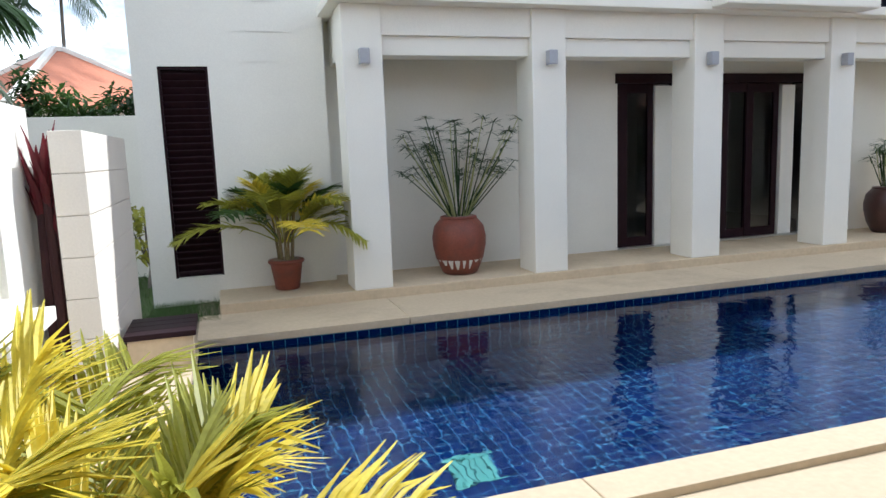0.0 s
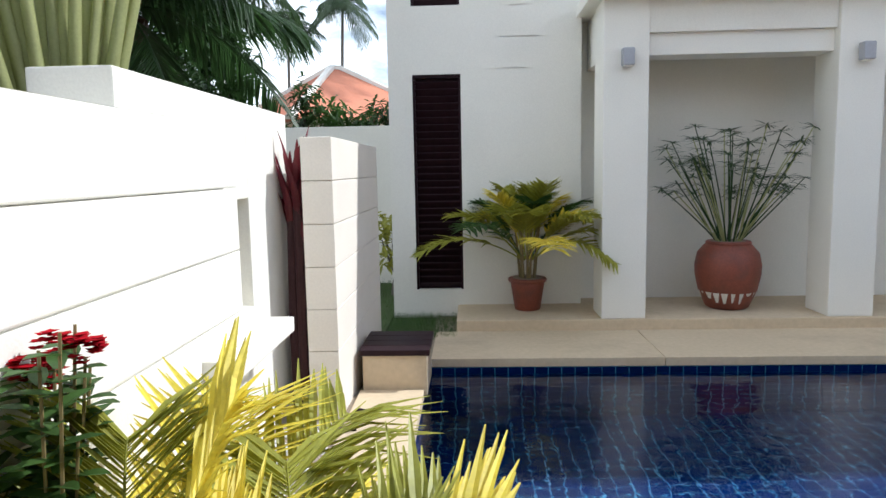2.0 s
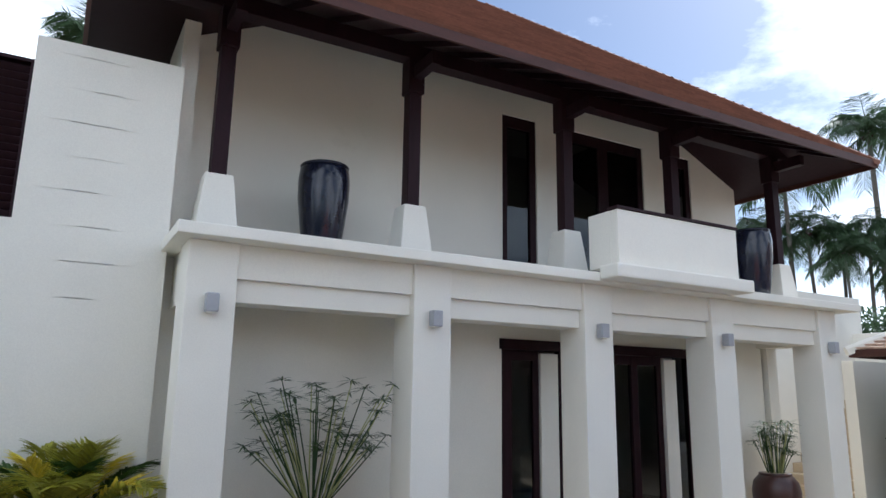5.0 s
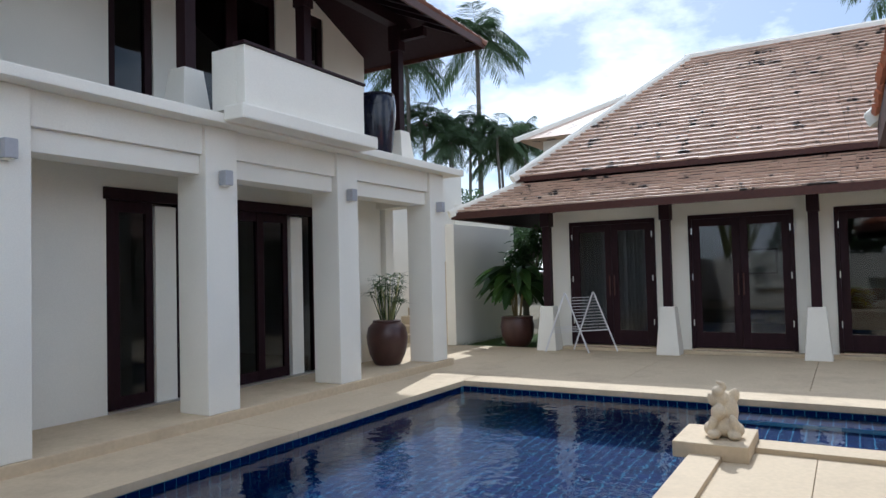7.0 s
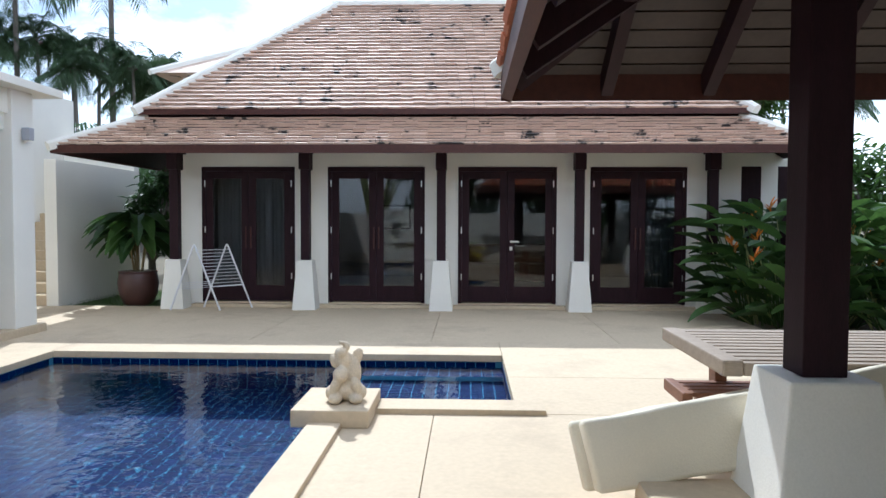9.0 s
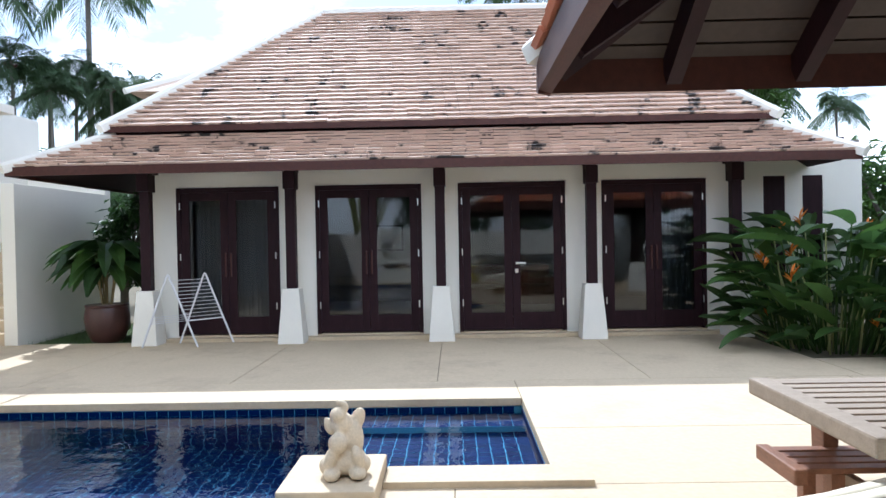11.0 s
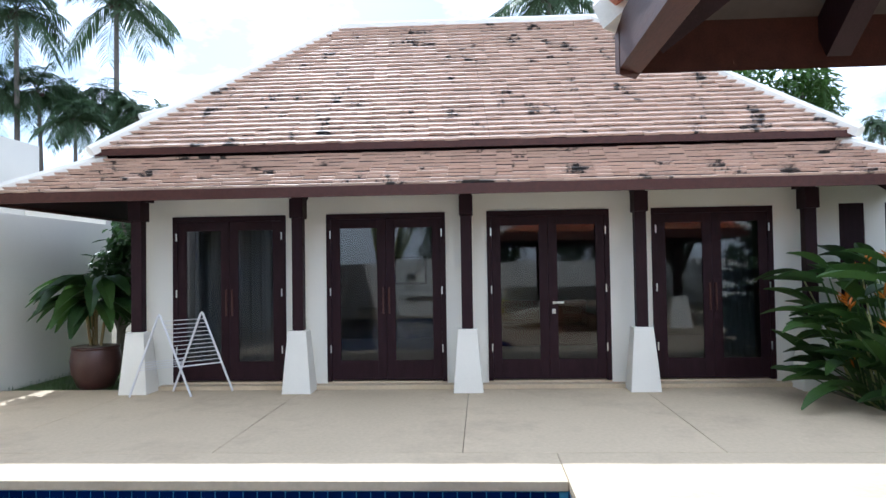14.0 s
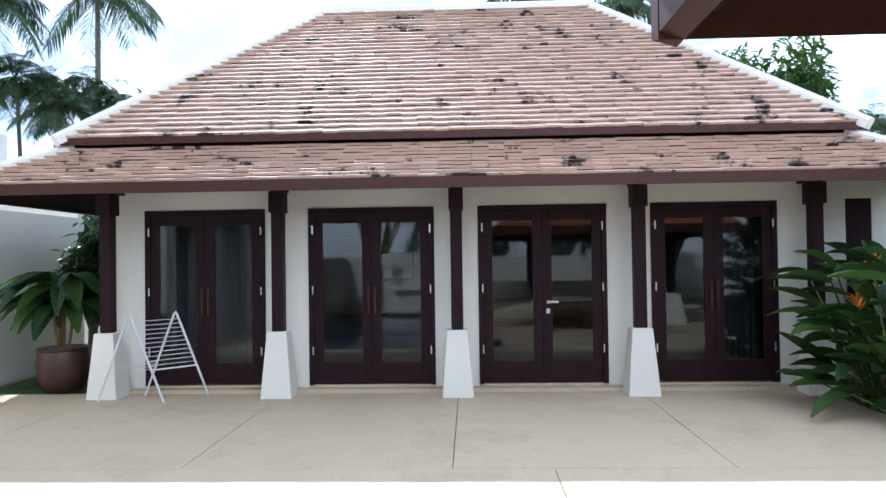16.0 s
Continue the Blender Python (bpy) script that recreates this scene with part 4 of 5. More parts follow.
def slat_table():
    t = thing("garden_table", (6.60, -0.97, 0), "weathered slatted teak garden table beside the gazebo", "table")
    n = 10
    for k in range(n):
        x = -0.43 + 0.86 * k / (n - 1)
        part("slat", B(x - 0.034, x + 0.034, -0.92, 0.92, 0.695, 0.72, bevel=0.004), TEAK, t)
    for y in (-0.96, 0.96):
        part("end_rail", B(-0.52, 0.52, y - 0.05, y + 0.05, 0.645, 0.725, bevel=0.012), TEAK, t)
    for x in (-0.50, 0.50):
        part("side_rail", B(x - 0.025, x + 0.025, -0.91, 0.91, 0.65, 0.715, bevel=0.006), TEAK, t)
    for y in (-0.7, 0.7):
        for s in (-1, 1):
            bm = bmesh.new()
            box(bm, s * 0.40 - 0.05, s * 0.40 + 0.05, y - 0.03, y + 0.03, 0.0, 0.645, bevel=0.006, taper=1.25)
            part("leg", bm, TEAKRED, t)
        part("stretcher", B(-0.35, 0.35, y - 0.02, y + 0.02, 0.28, 0.35, bevel=0.005), TEAK, t)
    bm = bmesh.new()
    tube(bm, [(0, -0.7, 0.33), (0, 0.7, 0.33)], 0.03, 0.03, 8)
    part("stretcher", bm, TEAK, t)
    return t


def bench(x, y):
    t = thing("garden_bench", (x, y, 0), "slatted reddish teak bench beside the garden table", "bench", "benches at the table")
    for k in range(4):
        part("slat", B(-0.15 + k * 0.085, -0.085 + k * 0.085, -0.85, 0.85, 0.40, 0.425, bevel=0.004), TEAKRED, t)
    for yy in (-0.87, 0.87):
        part("end_rail", B(-0.18, 0.2, yy - 0.03, yy + 0.03, 0.36, 0.43, bevel=0.01), TEAKRED, t)
    for yy in (-0.7, 0.7):
        for s in (-0.12, 0.12):
            part("leg", B(s - 0.03, s + 0.03, yy - 0.03, yy + 0.03, 0, 0.40, bevel=0.004), TEAKRED, t)
    return t


slat_table()
bench(6.80, -0.84)

# ---- poolside things ----
ped = tagged(mesh_ob("pedestal", B(7.27, 7.91, 1.93, 2.46, 0.0, 0.12, bevel=0.01), SAND), "square sandstone pedestal at the pool's inner corner", "pedestal")


def statue():
    bm = bmesh.new()
    def blob(c, r, s=(1, 1, 1), rot=0.0):
        bmesh.ops.create_icosphere(bm, subdivisions=3, radius=r, matrix=Matrix.Translation(c) @ Matrix.Rotation(rot, 4, "X") @ Matrix.Diagonal((*s, 1)))
    blob((0.02, 0, 0.08), 0.125, (0.95, 0.95, 0.70))
    blob((0.03, -0.02, 0.19), 0.105, (0.85, 0.85, 1.25))
    blob((0.0, 0.02, 0.29), 0.075, (0.95, 0.9, 0.95))
    blob((-0.04, 0.035, 0.345), 0.048, (0.9, 0.95, 0.9))
    for k in range(7):
        a = 0.5 * k
        blob((-0.04, 0.045 - 0.055 * math.sin(a), 0.36 + 0.03 * (1 - math.cos(a))), 0.024 - 0.0015 * k)
    blob((0.035, -0.075, 0.30), 0.055, (0.45, 0.75, 1.25), 0.35)
    blob((-0.01, 0.085, 0.28), 0.045, (0.45, 0.6, 1.2), -0.3)
    blob((-0.085, 0.035, 0.20), 0.052, (0.9, 1.05, 1.1))
    for s in (-1, 1):
        blob((-0.09, 0.075 * s, 0.12), 0.042, (0.95, 0.8, 1.6), 0.3 * s)
        blob((-0.10, 0.07 * s, 0.035), 0.05, (1.1, 0.95, 0.75))
        blob((-0.01, 0.105 * s, 0.06), 0.055, (1.2, 0.7, 0.95))
    for v in bm.verts:
        v.co += v.co.normalized() * 0.006 * noise.noise(v.co * 30)
        v.co.z = max(v.co.z, 0.0)
    ob = mesh_ob("statue", bm, STONE, True)
    md = ob.modifiers.new("fuse", "REMESH")
    md.mode, md.voxel_size, md.use_smooth_shade = "VOXEL", 0.009, True
    ob.matrix_basis = pose(7.55, 2.13, 0.12, 0, 0, 8)
    return tagged(ob, "pale carved stone animal statue seated on a pedestal", "statue")


statue()

sk = thing("skimmer_box", (0.49, 4.95, 0), "cream masonry box with a dark wooden lid by the pool", "box")
part("body", B(-0.22, 0.22, -0.25, 0.27, -0.05, 0.235, bevel=0.006), SAND, sk)
for k in range(4):
    part("lid_board", B(-0.24, 0.24, -0.275 + k * 0.142, -0.137 + k * 0.142, 0.235, 0.275, bevel=0.005), MAHOG, sk)
bm = bmesh.new()
tube(bm, [(0, 0, 0), (0, 0, 0.09), (0.03, 0, 0.12), (0.09, 0, 0.11)], 0.018, 0.014, 8)
tap = tagged(mesh_ob("garden_tap", bm, MAHOG, True), "small dark metal tap standing on the pool edge", "tap")
tap.location = (0.33, 3.95, 0.0)
rr = random.Random(8)
bm = bmesh.new()
for k in range(420):
    r = rr.uniform(0.015, 0.032)
    bmesh.ops.create_icosphere(bm, subdivisions=1, radius=r, matrix=Matrix.Translation((rr.uniform(-0.08, 0.22), rr.uniform(1.0, 4.15), -0.03 + r * 0.5)) @ Matrix.Rotation(rr.random() * 3, 4, "Z") @ Matrix.Diagonal((1.3, 0.9, 0.6, 1)))
tagged(mesh_ob("pebbles", bm, PEBBLE, True), "white pebbles along the garden wall", "pebbles", kind="stuff")
structure("pebble_bed", B(-0.14, 0.245, 0.9, 4.7, -0.1, -0.03), JOINT, "soil bed under the pebbles", "soil")

# pots
def jar(at, profile, material, label, group="", rim=None, soil=0.9):
    t = thing("plant_pot", at, label, "pot", group)
    part("body", lathe(profile, 32), material, t, smooth=True)
    r, z = profile[-1]
    part("rim", lathe([(r - 0.03, z - 0.03), (r + 0.012, z - 0.02), (r + 0.02, z), (r + 0.012, z + 0.015), (r - 0.025, z + 0.015)], 32), material, t, smooth=True)
    part("soil", lathe([(r - 0.03, z + 0.0), (r - 0.031, z + 0.017)], 20), JOINT, t)
    return t


BIG = [(0.17, 0.0), (0.20, 0.02), (0.265, 0.16), (0.30, 0.32), (0.305, 0.42), (0.28, 0.54), (0.22, 0.61), (0.19, 0.635)]
p = jar((3.50, 6.84, 0.10), BIG, TERRA, "large round terracotta jar with a white-streaked foot")
bm = bmesh.new()
rr = random.Random(3)
for k in range(22):
    a = 2 * math.pi * k / 22
    r0, r1 = 0.268, 0.268 - 0.045
    w = rr.uniform(0.02, 0.15)
    h = rr.uniform(0.02, 0.11)
    q = [bm.verts.new((r * math.cos(a + d), r * math.sin(a + d), z)) for r, d, z in ((0.2735, -w, 0.175), (0.2735, w, 0.175), (0.2735 - 0.42 * h, w * 0.4, 0.175 - h), (0.2735 - 0.42 * h, -w * 0.4, 0.175 - h))]
    bm.faces.new(q)
part("streak_band", bm, PEBBLE, p, "white mineral streaks", kind="stuff")
jar((10.0, 6.90, 0.10), BIG, BROWNPOT, "large round brown jar standing between the columns")
jar((1.57, 6.84, 0.10), [(0.11, 0.0), (0.125, 0.01), (0.16, 0.24), (0.17, 0.30)], TERRA, "small terracotta flower pot on the terrace")
jar((13.98, 6.78, -0.02), [(0.2, 0.0), (0.23, 0.03), (0.30, 0.2), (0.325, 0.38), (0.30, 0.52), (0.29, 0.56)], BROWNPOT, "dark brown glazed plant pot on the lawn")


def tall_urn(at, label):
    t = thing("urn", at, label, "urn", "urns on the upper terrace")
    part("body", lathe([(0.15, 0), (0.17, 0.02), (0.22, 0.3), (0.27, 0.7), (0.275, 0.9), (0.262, 1.02), (0.25, 1.06), (0.235, 1.062)], 36), BLUEPOT, t, smooth=True)
    part("rim", lathe([(0.21, 0.98), (0.225, 1.055), (0.255, 1.05), (0.262, 1.065), (0.25, 1.08), (0.215, 1.08)], 36), BLUEPOT, t, "rolled glazed rim", smooth=True)
    return t


tall_urn((3.68, 7.5, 3.03), "tall blue-black glazed urn on the upper terrace")
tall_urn((10.02, 7.0, 3.03), "tall blue-black glazed urn near the balcony")

# drying rack
rack = thing("drying_rack", (13.28, 5.28, 0), "white metal folding drying rack on the terrace", "rack")
ENDS = ((-0.16, 0.20), (0.24, -0.17))
for x, y in ENDS:
    bm = bmesh.new()
    tube(bm, [(x, y + 0.38, 0.01), (x, y + 0.015, 1.0), (x, y, 1.02), (x, y - 0.015, 1.0), (x, y - 0.40, 0.01)], 0.014, 0.014, 6)
    part("frame", bm, ALU, rack)
(xa, ya), (xb, yb) = ENDS
for k in range(12):
    u = 0.08 + 0.05 * k
    r = 0.010 if k == 11 else 0.0045
    part("rail", tube(bmesh.new(), [(xa, ya - 0.40 * u, 1.02 * (1 - u)), (xb, yb - 0.40 * u, 1.02 * (1 - u))], r, r, 5), ALU, rack)
for u in (0.58, 0.61, 0.64, 0.67):
    part("rail", tube(bmesh.new(), [(xa, ya + 0.38 * u, 1.02 * (1 - u)), (xb, yb + 0.38 * u, 1.02 * (1 - u))], 0.0045, 0.0045, 5), ALU, rack)

# ---- planting ----
def plant(name, at, label, category="plant", rz=0.0):
    return thing(name, at, label, category, rz=rz)


def areca(name, at, label, n, size, green, canes=6, seed=1, leaflets=24, width=0.022, leaf=0.28, spread=1.0, sag=(0.35, 0.6)):
    rng = random.Random(seed)
    t = plant(name, at, label, "palm")
    for k in range(canes):
        bm = bmesh.new()
        a = rng.random() * 6.28
        tube(bm, [(0.07 * math.cos(a), 0.07 * math.sin(a), 0), (0.12 * math.cos(a), 0.12 * math.sin(a), size * 0.4)], 0.014, 0.01, 6)
        part("cane", bm, CANE, t)
    for k in range(n):
        bm = bmesh.new()
        yaw = 6.283 * k / n + rng.uniform(-0.3, 0.3)
        rise = radians(rng.uniform(56, 86)) if k % 3 else radians(rng.uniform(34, 56))
        frond(bm, (0.05 * math.cos(yaw), 0.05 * math.sin(yaw), size * 0.14), yaw, size * rng.uniform(0.8, 1.05) * spread, rise, rng.uniform(*sag), rng, leaflets, leaf, width, 0.25, 0.28, 0.007)
        part("frond", bm, green[k % len(green)], t)
    return t


areca("areca_palm", (1.57, 6.84, 0.40), "potted areca palm with yellowing fronds", 32, 1.36, (YGREEN, GREEN, YGREEN, YGREEN, YELLOW), 11, 5, 34, 0.030, 0.25, 0.98, (0.32, 0.62))
areca("areca_palm", (0.22, 1.55, -0.03), "sunlit yellow areca palm beside the pool", 16, 1.38, (YELLOW, YELLOW, YGREEN), 8, 11, 30, 0.024, 0.38)
areca("areca_palm", (0.70, 1.36, -0.03), "low yellow areca palm fronds over the pool edge", 15, 1.0, (YELLOW, YELLOW, YGREEN), 4, 21, 28, 0.026, 0.38, 1.2)


def papyrus(at, label, n, h, spread, seed, green=DARKGREEN):
    rng = random.Random(seed)
    t = plant("papyrus", at, label)
    for k in range(n):
        a, s = rng.random() * 6.28, spread * math.sqrt(rng.random())
        L = h * (1.0 if k == 0 else rng.uniform(0.42, 0.92)) * (1 - 0.2 * s / spread)
        bend = rng.uniform(0.9, 1.3)
        pts = [Vector((0.09 * math.cos(a) + s * math.cos(a) * u ** bend, 0.09 * math.sin(a) + 0.55 * s * math.sin(a) * u ** bend, L * u)) for u in (0, 0.25, 0.5, 0.75, 1)]
        bm = bmesh.new()
        tube(bm, pts, 0.008, 0.005, 5)
        st = part("stem", bm, STALK if k % 3 == 0 else green, t)
        bm = bmesh.new()
        for j in range(13):
            b = 6.283 * j / 13 + rng.random()
            to = Vector((math.cos(b), math.sin(b), rng.uniform(-0.3, 0.5))) * rng.uniform(0.10, 0.17)
            blade(bm, pts[-1], pts[-1] + to, 0.019, 0.15, n=2)
            if j % 3 == 0:
                q = pts[3] + (pts[4] - pts[3]) * 0.6
                blade(bm, q, q + to * 0.8, 0.02, 0.2, n=2)
        part("leaf_tuft", bm, green, st)
    return t


papyrus((3.50, 6.84, 0.72), "papyrus with many thin stems in a terracotta jar", 50, 1.36, 0.66, 2)
papyrus((10.0, 6.90, 0.72), "sparse papyrus in a round brown jar", 34, 0.85, 0.24, 6)


def broadleaf(name, at, label, n, h, leaf, width, seed, green, canes=7, spread=0.5):
    rng = random.Random(seed)
    t = plant(name, at, label)
    for k in range(canes):
        bm = bmesh.new()
        a = rng.random() * 6.28
        tube(bm, [(0.06 * math.cos(a), 0.06 * math.sin(a), 0), (0.16 * math.cos(a), 0.16 * math.sin(a), h * 0.7)], 0.016, 0.012, 6)
        part("cane", bm, CANE, t)
    for k in range(n):
        a = 6.283 * k * 0.381
        z = h * rng.uniform(0.55, 1.0)
        r0 = 0.12 + 0.1 * rng.random()
        base = Vector((r0 * math.cos(a), r0 * math.sin(a), z))
        tip = base + Vector((math.cos(a) * leaf * spread * 1.6, math.sin(a) * leaf * spread * 1.6, leaf * rng.uniform(0.0, 0.45)))
        bm = bmesh.new()
        blade(bm, base, tip, width * rng.uniform(0.8, 1.2), rng.uniform(0.4, 0.75), n=6, fold=0.3)
        part("leaf", bm, green[k % len(green)], t)
    return t


broadleaf("potted_palm", (13.98, 6.78, 0.5), "dark green broad-leaved plant in a brown pot", 64, 1.0, 0.62, 0.24, 4, (DARKGREEN, DARKGREEN, GREEN), 9, 0.62)


def heliconia(at, label, n, seed, h):
    rng = random.Random(seed)
    t = plant("heliconia", at, label)
    for k in range(n):
        a, s = rng.random() * 6.28, 0.75 * math.sqrt(rng.random())
        base = Vector((s * math.cos(a), s * math.sin(a), 0))
        lean = Vector((math.cos(a), math.sin(a), 0)) * rng.uniform(0.15, 0.6)
        top = base + lean + Vector((0, 0, h * rng.uniform(0.12, 0.85)))
        bm = bmesh.new()
        tube(bm, [base, base.lerp(top, 0.5) - lean * 0.1, top], 0.014, 0.008, 5)
        st = part("stem", bm, STALK if k % 4 == 0 else GREEN, t)
        bm = bmesh.new()
        b = a + rng.uniform(-0.8, 0.8)
        to = Vector((math.cos(b) * 0.55, math.sin(b) * 0.55, rng.uniform(0.05, 0.5)))
        blade(bm, top, top + to * rng.uniform(0.8, 1.15), 0.21 * rng.uniform(0.8, 1.2), rng.uniform(0.15, 0.45), n=6, fold=0.35)
        part("leaf", bm, (GREEN, DARKGREEN, GREEN)[k % 3], st)
        if k % 14 == 0:
            f = top + Vector((0, 0, 0.05))
            for j in range(7):
                c = 6.283 * j / 7
                bm = bmesh.new()
                blade(bm, f + Vector((0, 0, 0.02 * j)), f + Vector((0.1 * math.cos(c), 0.1 * math.sin(c), 0.06 + 0.03 * j)), 0.035, 0.0, n=2, fold=0.5)
                part("bract", bm, ORANGE, st, "orange flower bract")
    return t


heliconia((12.55, -3.35, -0.06), "dense green heliconia clump with orange flowers", 230, 3, 1.9)
heliconia((11.4, -4.6, -0.06), "green heliconia clump beside the terrace", 110, 5, 1.6)
heliconia((13.2, -4.9, -0.06), "green heliconia clump by the pavilion wing", 90, 7, 1.8)

t = plant("cordyline", (-0.06, 4.42, -0.05), "red cordyline on dark canes beside the wall")
rr = random.Random(9)
for k in range(5):
    bm = bmesh.new()
    a = 1.26 * k
    x, y, h = 0.045 * math.cos(a), 0.06 * math.sin(a), 1.05 + 0.07 * k
    tube(bm, [(x, y, 0), (x * 1.2, y * 1.1, h * 0.5), (x * 0.9, y, h)], 0.035, 0.028, 8)
    part("cane", bm, REDBARK, t)
    for j in range(14):
        b = 2.4 * j
        bm = bmesh.new()
        z = h - 0.12 + 0.016 * j
        blade(bm, (x, y, z), (x + 0.10 * math.cos(b), y + 0.12 * math.sin(b), z + 0.28 + 0.012 * j), 0.045, 0.1, n=4)
        part("leaf", bm, REDLEAF, t)

t = plant("ixora", (-0.02, 1.66, 0.0), "ixora shrub with red flower heads", "shrub")
rr = random.Random(14)
for k in range(16):
    a, s = rr.random() * 6.28, 0.17 * math.sqrt(rr.random())
    top = Vector((s * math.cos(a), s * math.sin(a), rr.uniform(0.85, 1.16)))
    bm = bmesh.new()
    tube(bm, [(s * 0.3 * math.cos(a), s * 0.3 * math.sin(a), 0), top], 0.007, 0.004, 5)
    st = part("stem", bm, CANE, t)
    bm = bmesh.new()
    for j in range(16):
        b = 2.4 * j
        c = Vector((top.x * (0.5 + 0.03 * j), top.y * (0.5 + 0.03 * j), top.z * (0.55 + 0.027 * j)))
        blade(bm, c, c + Vector((0.1 * math.cos(b), 0.1 * math.sin(b), 0.04)), 0.045, 0.2, n=3)
    part("leaves", bm, GREEN, st, kind="stuff")
    if k % 4 == 0:
        bm = bmesh.new()
        for j in range(26):
            d = Vector((rr.gauss(0, 1), rr.gauss(0, 1), rr.gauss(0.4, 0.8))).normalized() * 0.035
            c = top + Vector((0, 0, 0.02)) + d
            for q in range(4):
                e = 1.57 * q + j
                blade(bm, c, c + Vector((0.022 * math.cos(e), 0.022 * math.sin(e), 0.004)), 0.02, 0, n=2)
        part("flower_head", bm, REDFLOWER, st, "red flower cluster")

# lawn patches
def grass(name, x0, x1, y0, y1, n, seed, z=-0.03):
    structure("lawn", B(x0, x1, y0, y1, -0.12, z), LAWN, "small patch of green lawn", "lawn")
    rng = random.Random(seed)
    bm = bmesh.new()
    for k in range(n):
        b = Vector((rng.uniform(x0, x1), rng.uniform(y0, y1), z))
        blade(bm, b, b + Vector((rng.uniform(-0.03, 0.03), rng.uniform(-0.03, 0.03), rng.uniform(0.03, 0.075))), 0.008, 0, n=1)
    tagged(mesh_ob(name, bm, GREEN), "short green grass", "grass", kind="stuff")


grass("grass", 0.22, 0.87, 6.12, 7.09, 2600, 1)
grass("grass", -0.6, 0.2, 6.2, 9.3, 3000, 2)
grass("grass", 13.72, 16.3, 6.12, 7.9, 4200, 3)
structure("planting_bed", B(11.62, 14.0, -7.0, -2.45, -0.12, -0.02), GROUND, "dark soil planting bed", "soil")

# ---- trees and distance ----
def coconut(at, height, lean, n, length, seed, label, green=FARGREEN, leaflets=38):
    rng = random.Random(seed)
    t = plant("coconut_palm", at, label, "tree")
    top = Vector((lean[0], lean[1], height))
    bm = bmesh.new()
    pts = [Vector((lean[0] * u * u, lean[1] * u * u, height * u)) for u in [i / 9 for i in range(10)]]
    tube(bm, pts, 0.19, 0.11, 8)
    part("trunk", bm, BARK, t)
    for k in range(n):
        bm = bmesh.new()
        yaw = 2.4 * k
        frond(bm, top, yaw, length * rng.uniform(0.85, 1.1), radians(rng.uniform(-20, 78)), rng.uniform(0.3, 0.75), rng, leaflets, length * 0.30, length * 0.017, -0.35, 0.14, 0.03)
        part("frond", bm, green, t)
    for k in range(7):
        bm = bmesh.new()
        bmesh.ops.create_icosphere(bm, subdivisions=1, radius=0.15, matrix=Matrix.Translation(top + Vector((0.28 * math.cos(k), 0.28 * math.sin(k), -0.25 - 0.06 * (k % 3)))))
        part("coconut", bm, BROWNPOT, t)
    return t


far = coconut((-9.9, 59.5, -0.07), 15.6, (0.4, 0), 27, 3.4, 1, "tall coconut palm far behind the houses")
far["group"] = "coconut palms"
for x, y, z, rz, s in ((-14.2, 58.5, -0.6, 70, 0.93), (47.5, 24.8, -0.1, 30, 1.25), (40.5, 26.5, -0.1, 200, 1.02), (42, 26.0, -1.2, 140, 0.84), (43.5, 25.2, -1.0, 10, 0.80), (43, 23.4, -1, 250, 0.78), (45, 21.6, -1.5, 95, 0.74), (52, 24.0, -1, 310, 0.85), (44, 19.6, -1, 210, 0.7), (50, 36, -1, 170, 0.95), (42, -16.5, -0.1, 60, 0.60), (42, -19.9, -0.1, 20, 0.55), (42, -2.6, -0.1, 150, 1.05), (43, -7.3, -0.1, 220, 1.0), (41, -13.0, -0.1, 280, 0.5), (40, 28.0, -0.1, 45, 0.78), (41, 20.0, -0.1, 75, 0.66), (39, 22.2, -0.1, 165, 0.62), (1.5, 27, -0.5, 130, 0.9), (36, 30, -2, 30, 0.8)):
    c = copy_thing(far, pose(x, y, z, 0, 0, rz))
    c.scale = (s, s, s)
coconut((-8.6, 27.5, -0.07), 9.6, (0.3, -0.3), 20, 3.3, 4, "coconut palm leaning over the neighbouring roofs", DARKGREEN)
coconut((-4.4, 10.6, -0.07), 4.0, (0.3, -0.2), 20, 3.0, 6, "low coconut palm with long drooping fronds", DARKGREEN, 64)
coconut((-7.5, 12.5, -0.07), 5.0, (0.3, -0.2), 18, 3.0, 9, "coconut palm with long fronds behind the wall", DARKGREEN, 58)


def puff(rng, a, b, c):
    """A random place in an ellipsoid."""
    d = Vector((rng.gauss(0, 1), rng.gauss(0, 1), rng.gauss(0, 1))).normalized() * rng.random() ** 0.45
    return Vector((d.x * a, d.y * b, d.z * c))


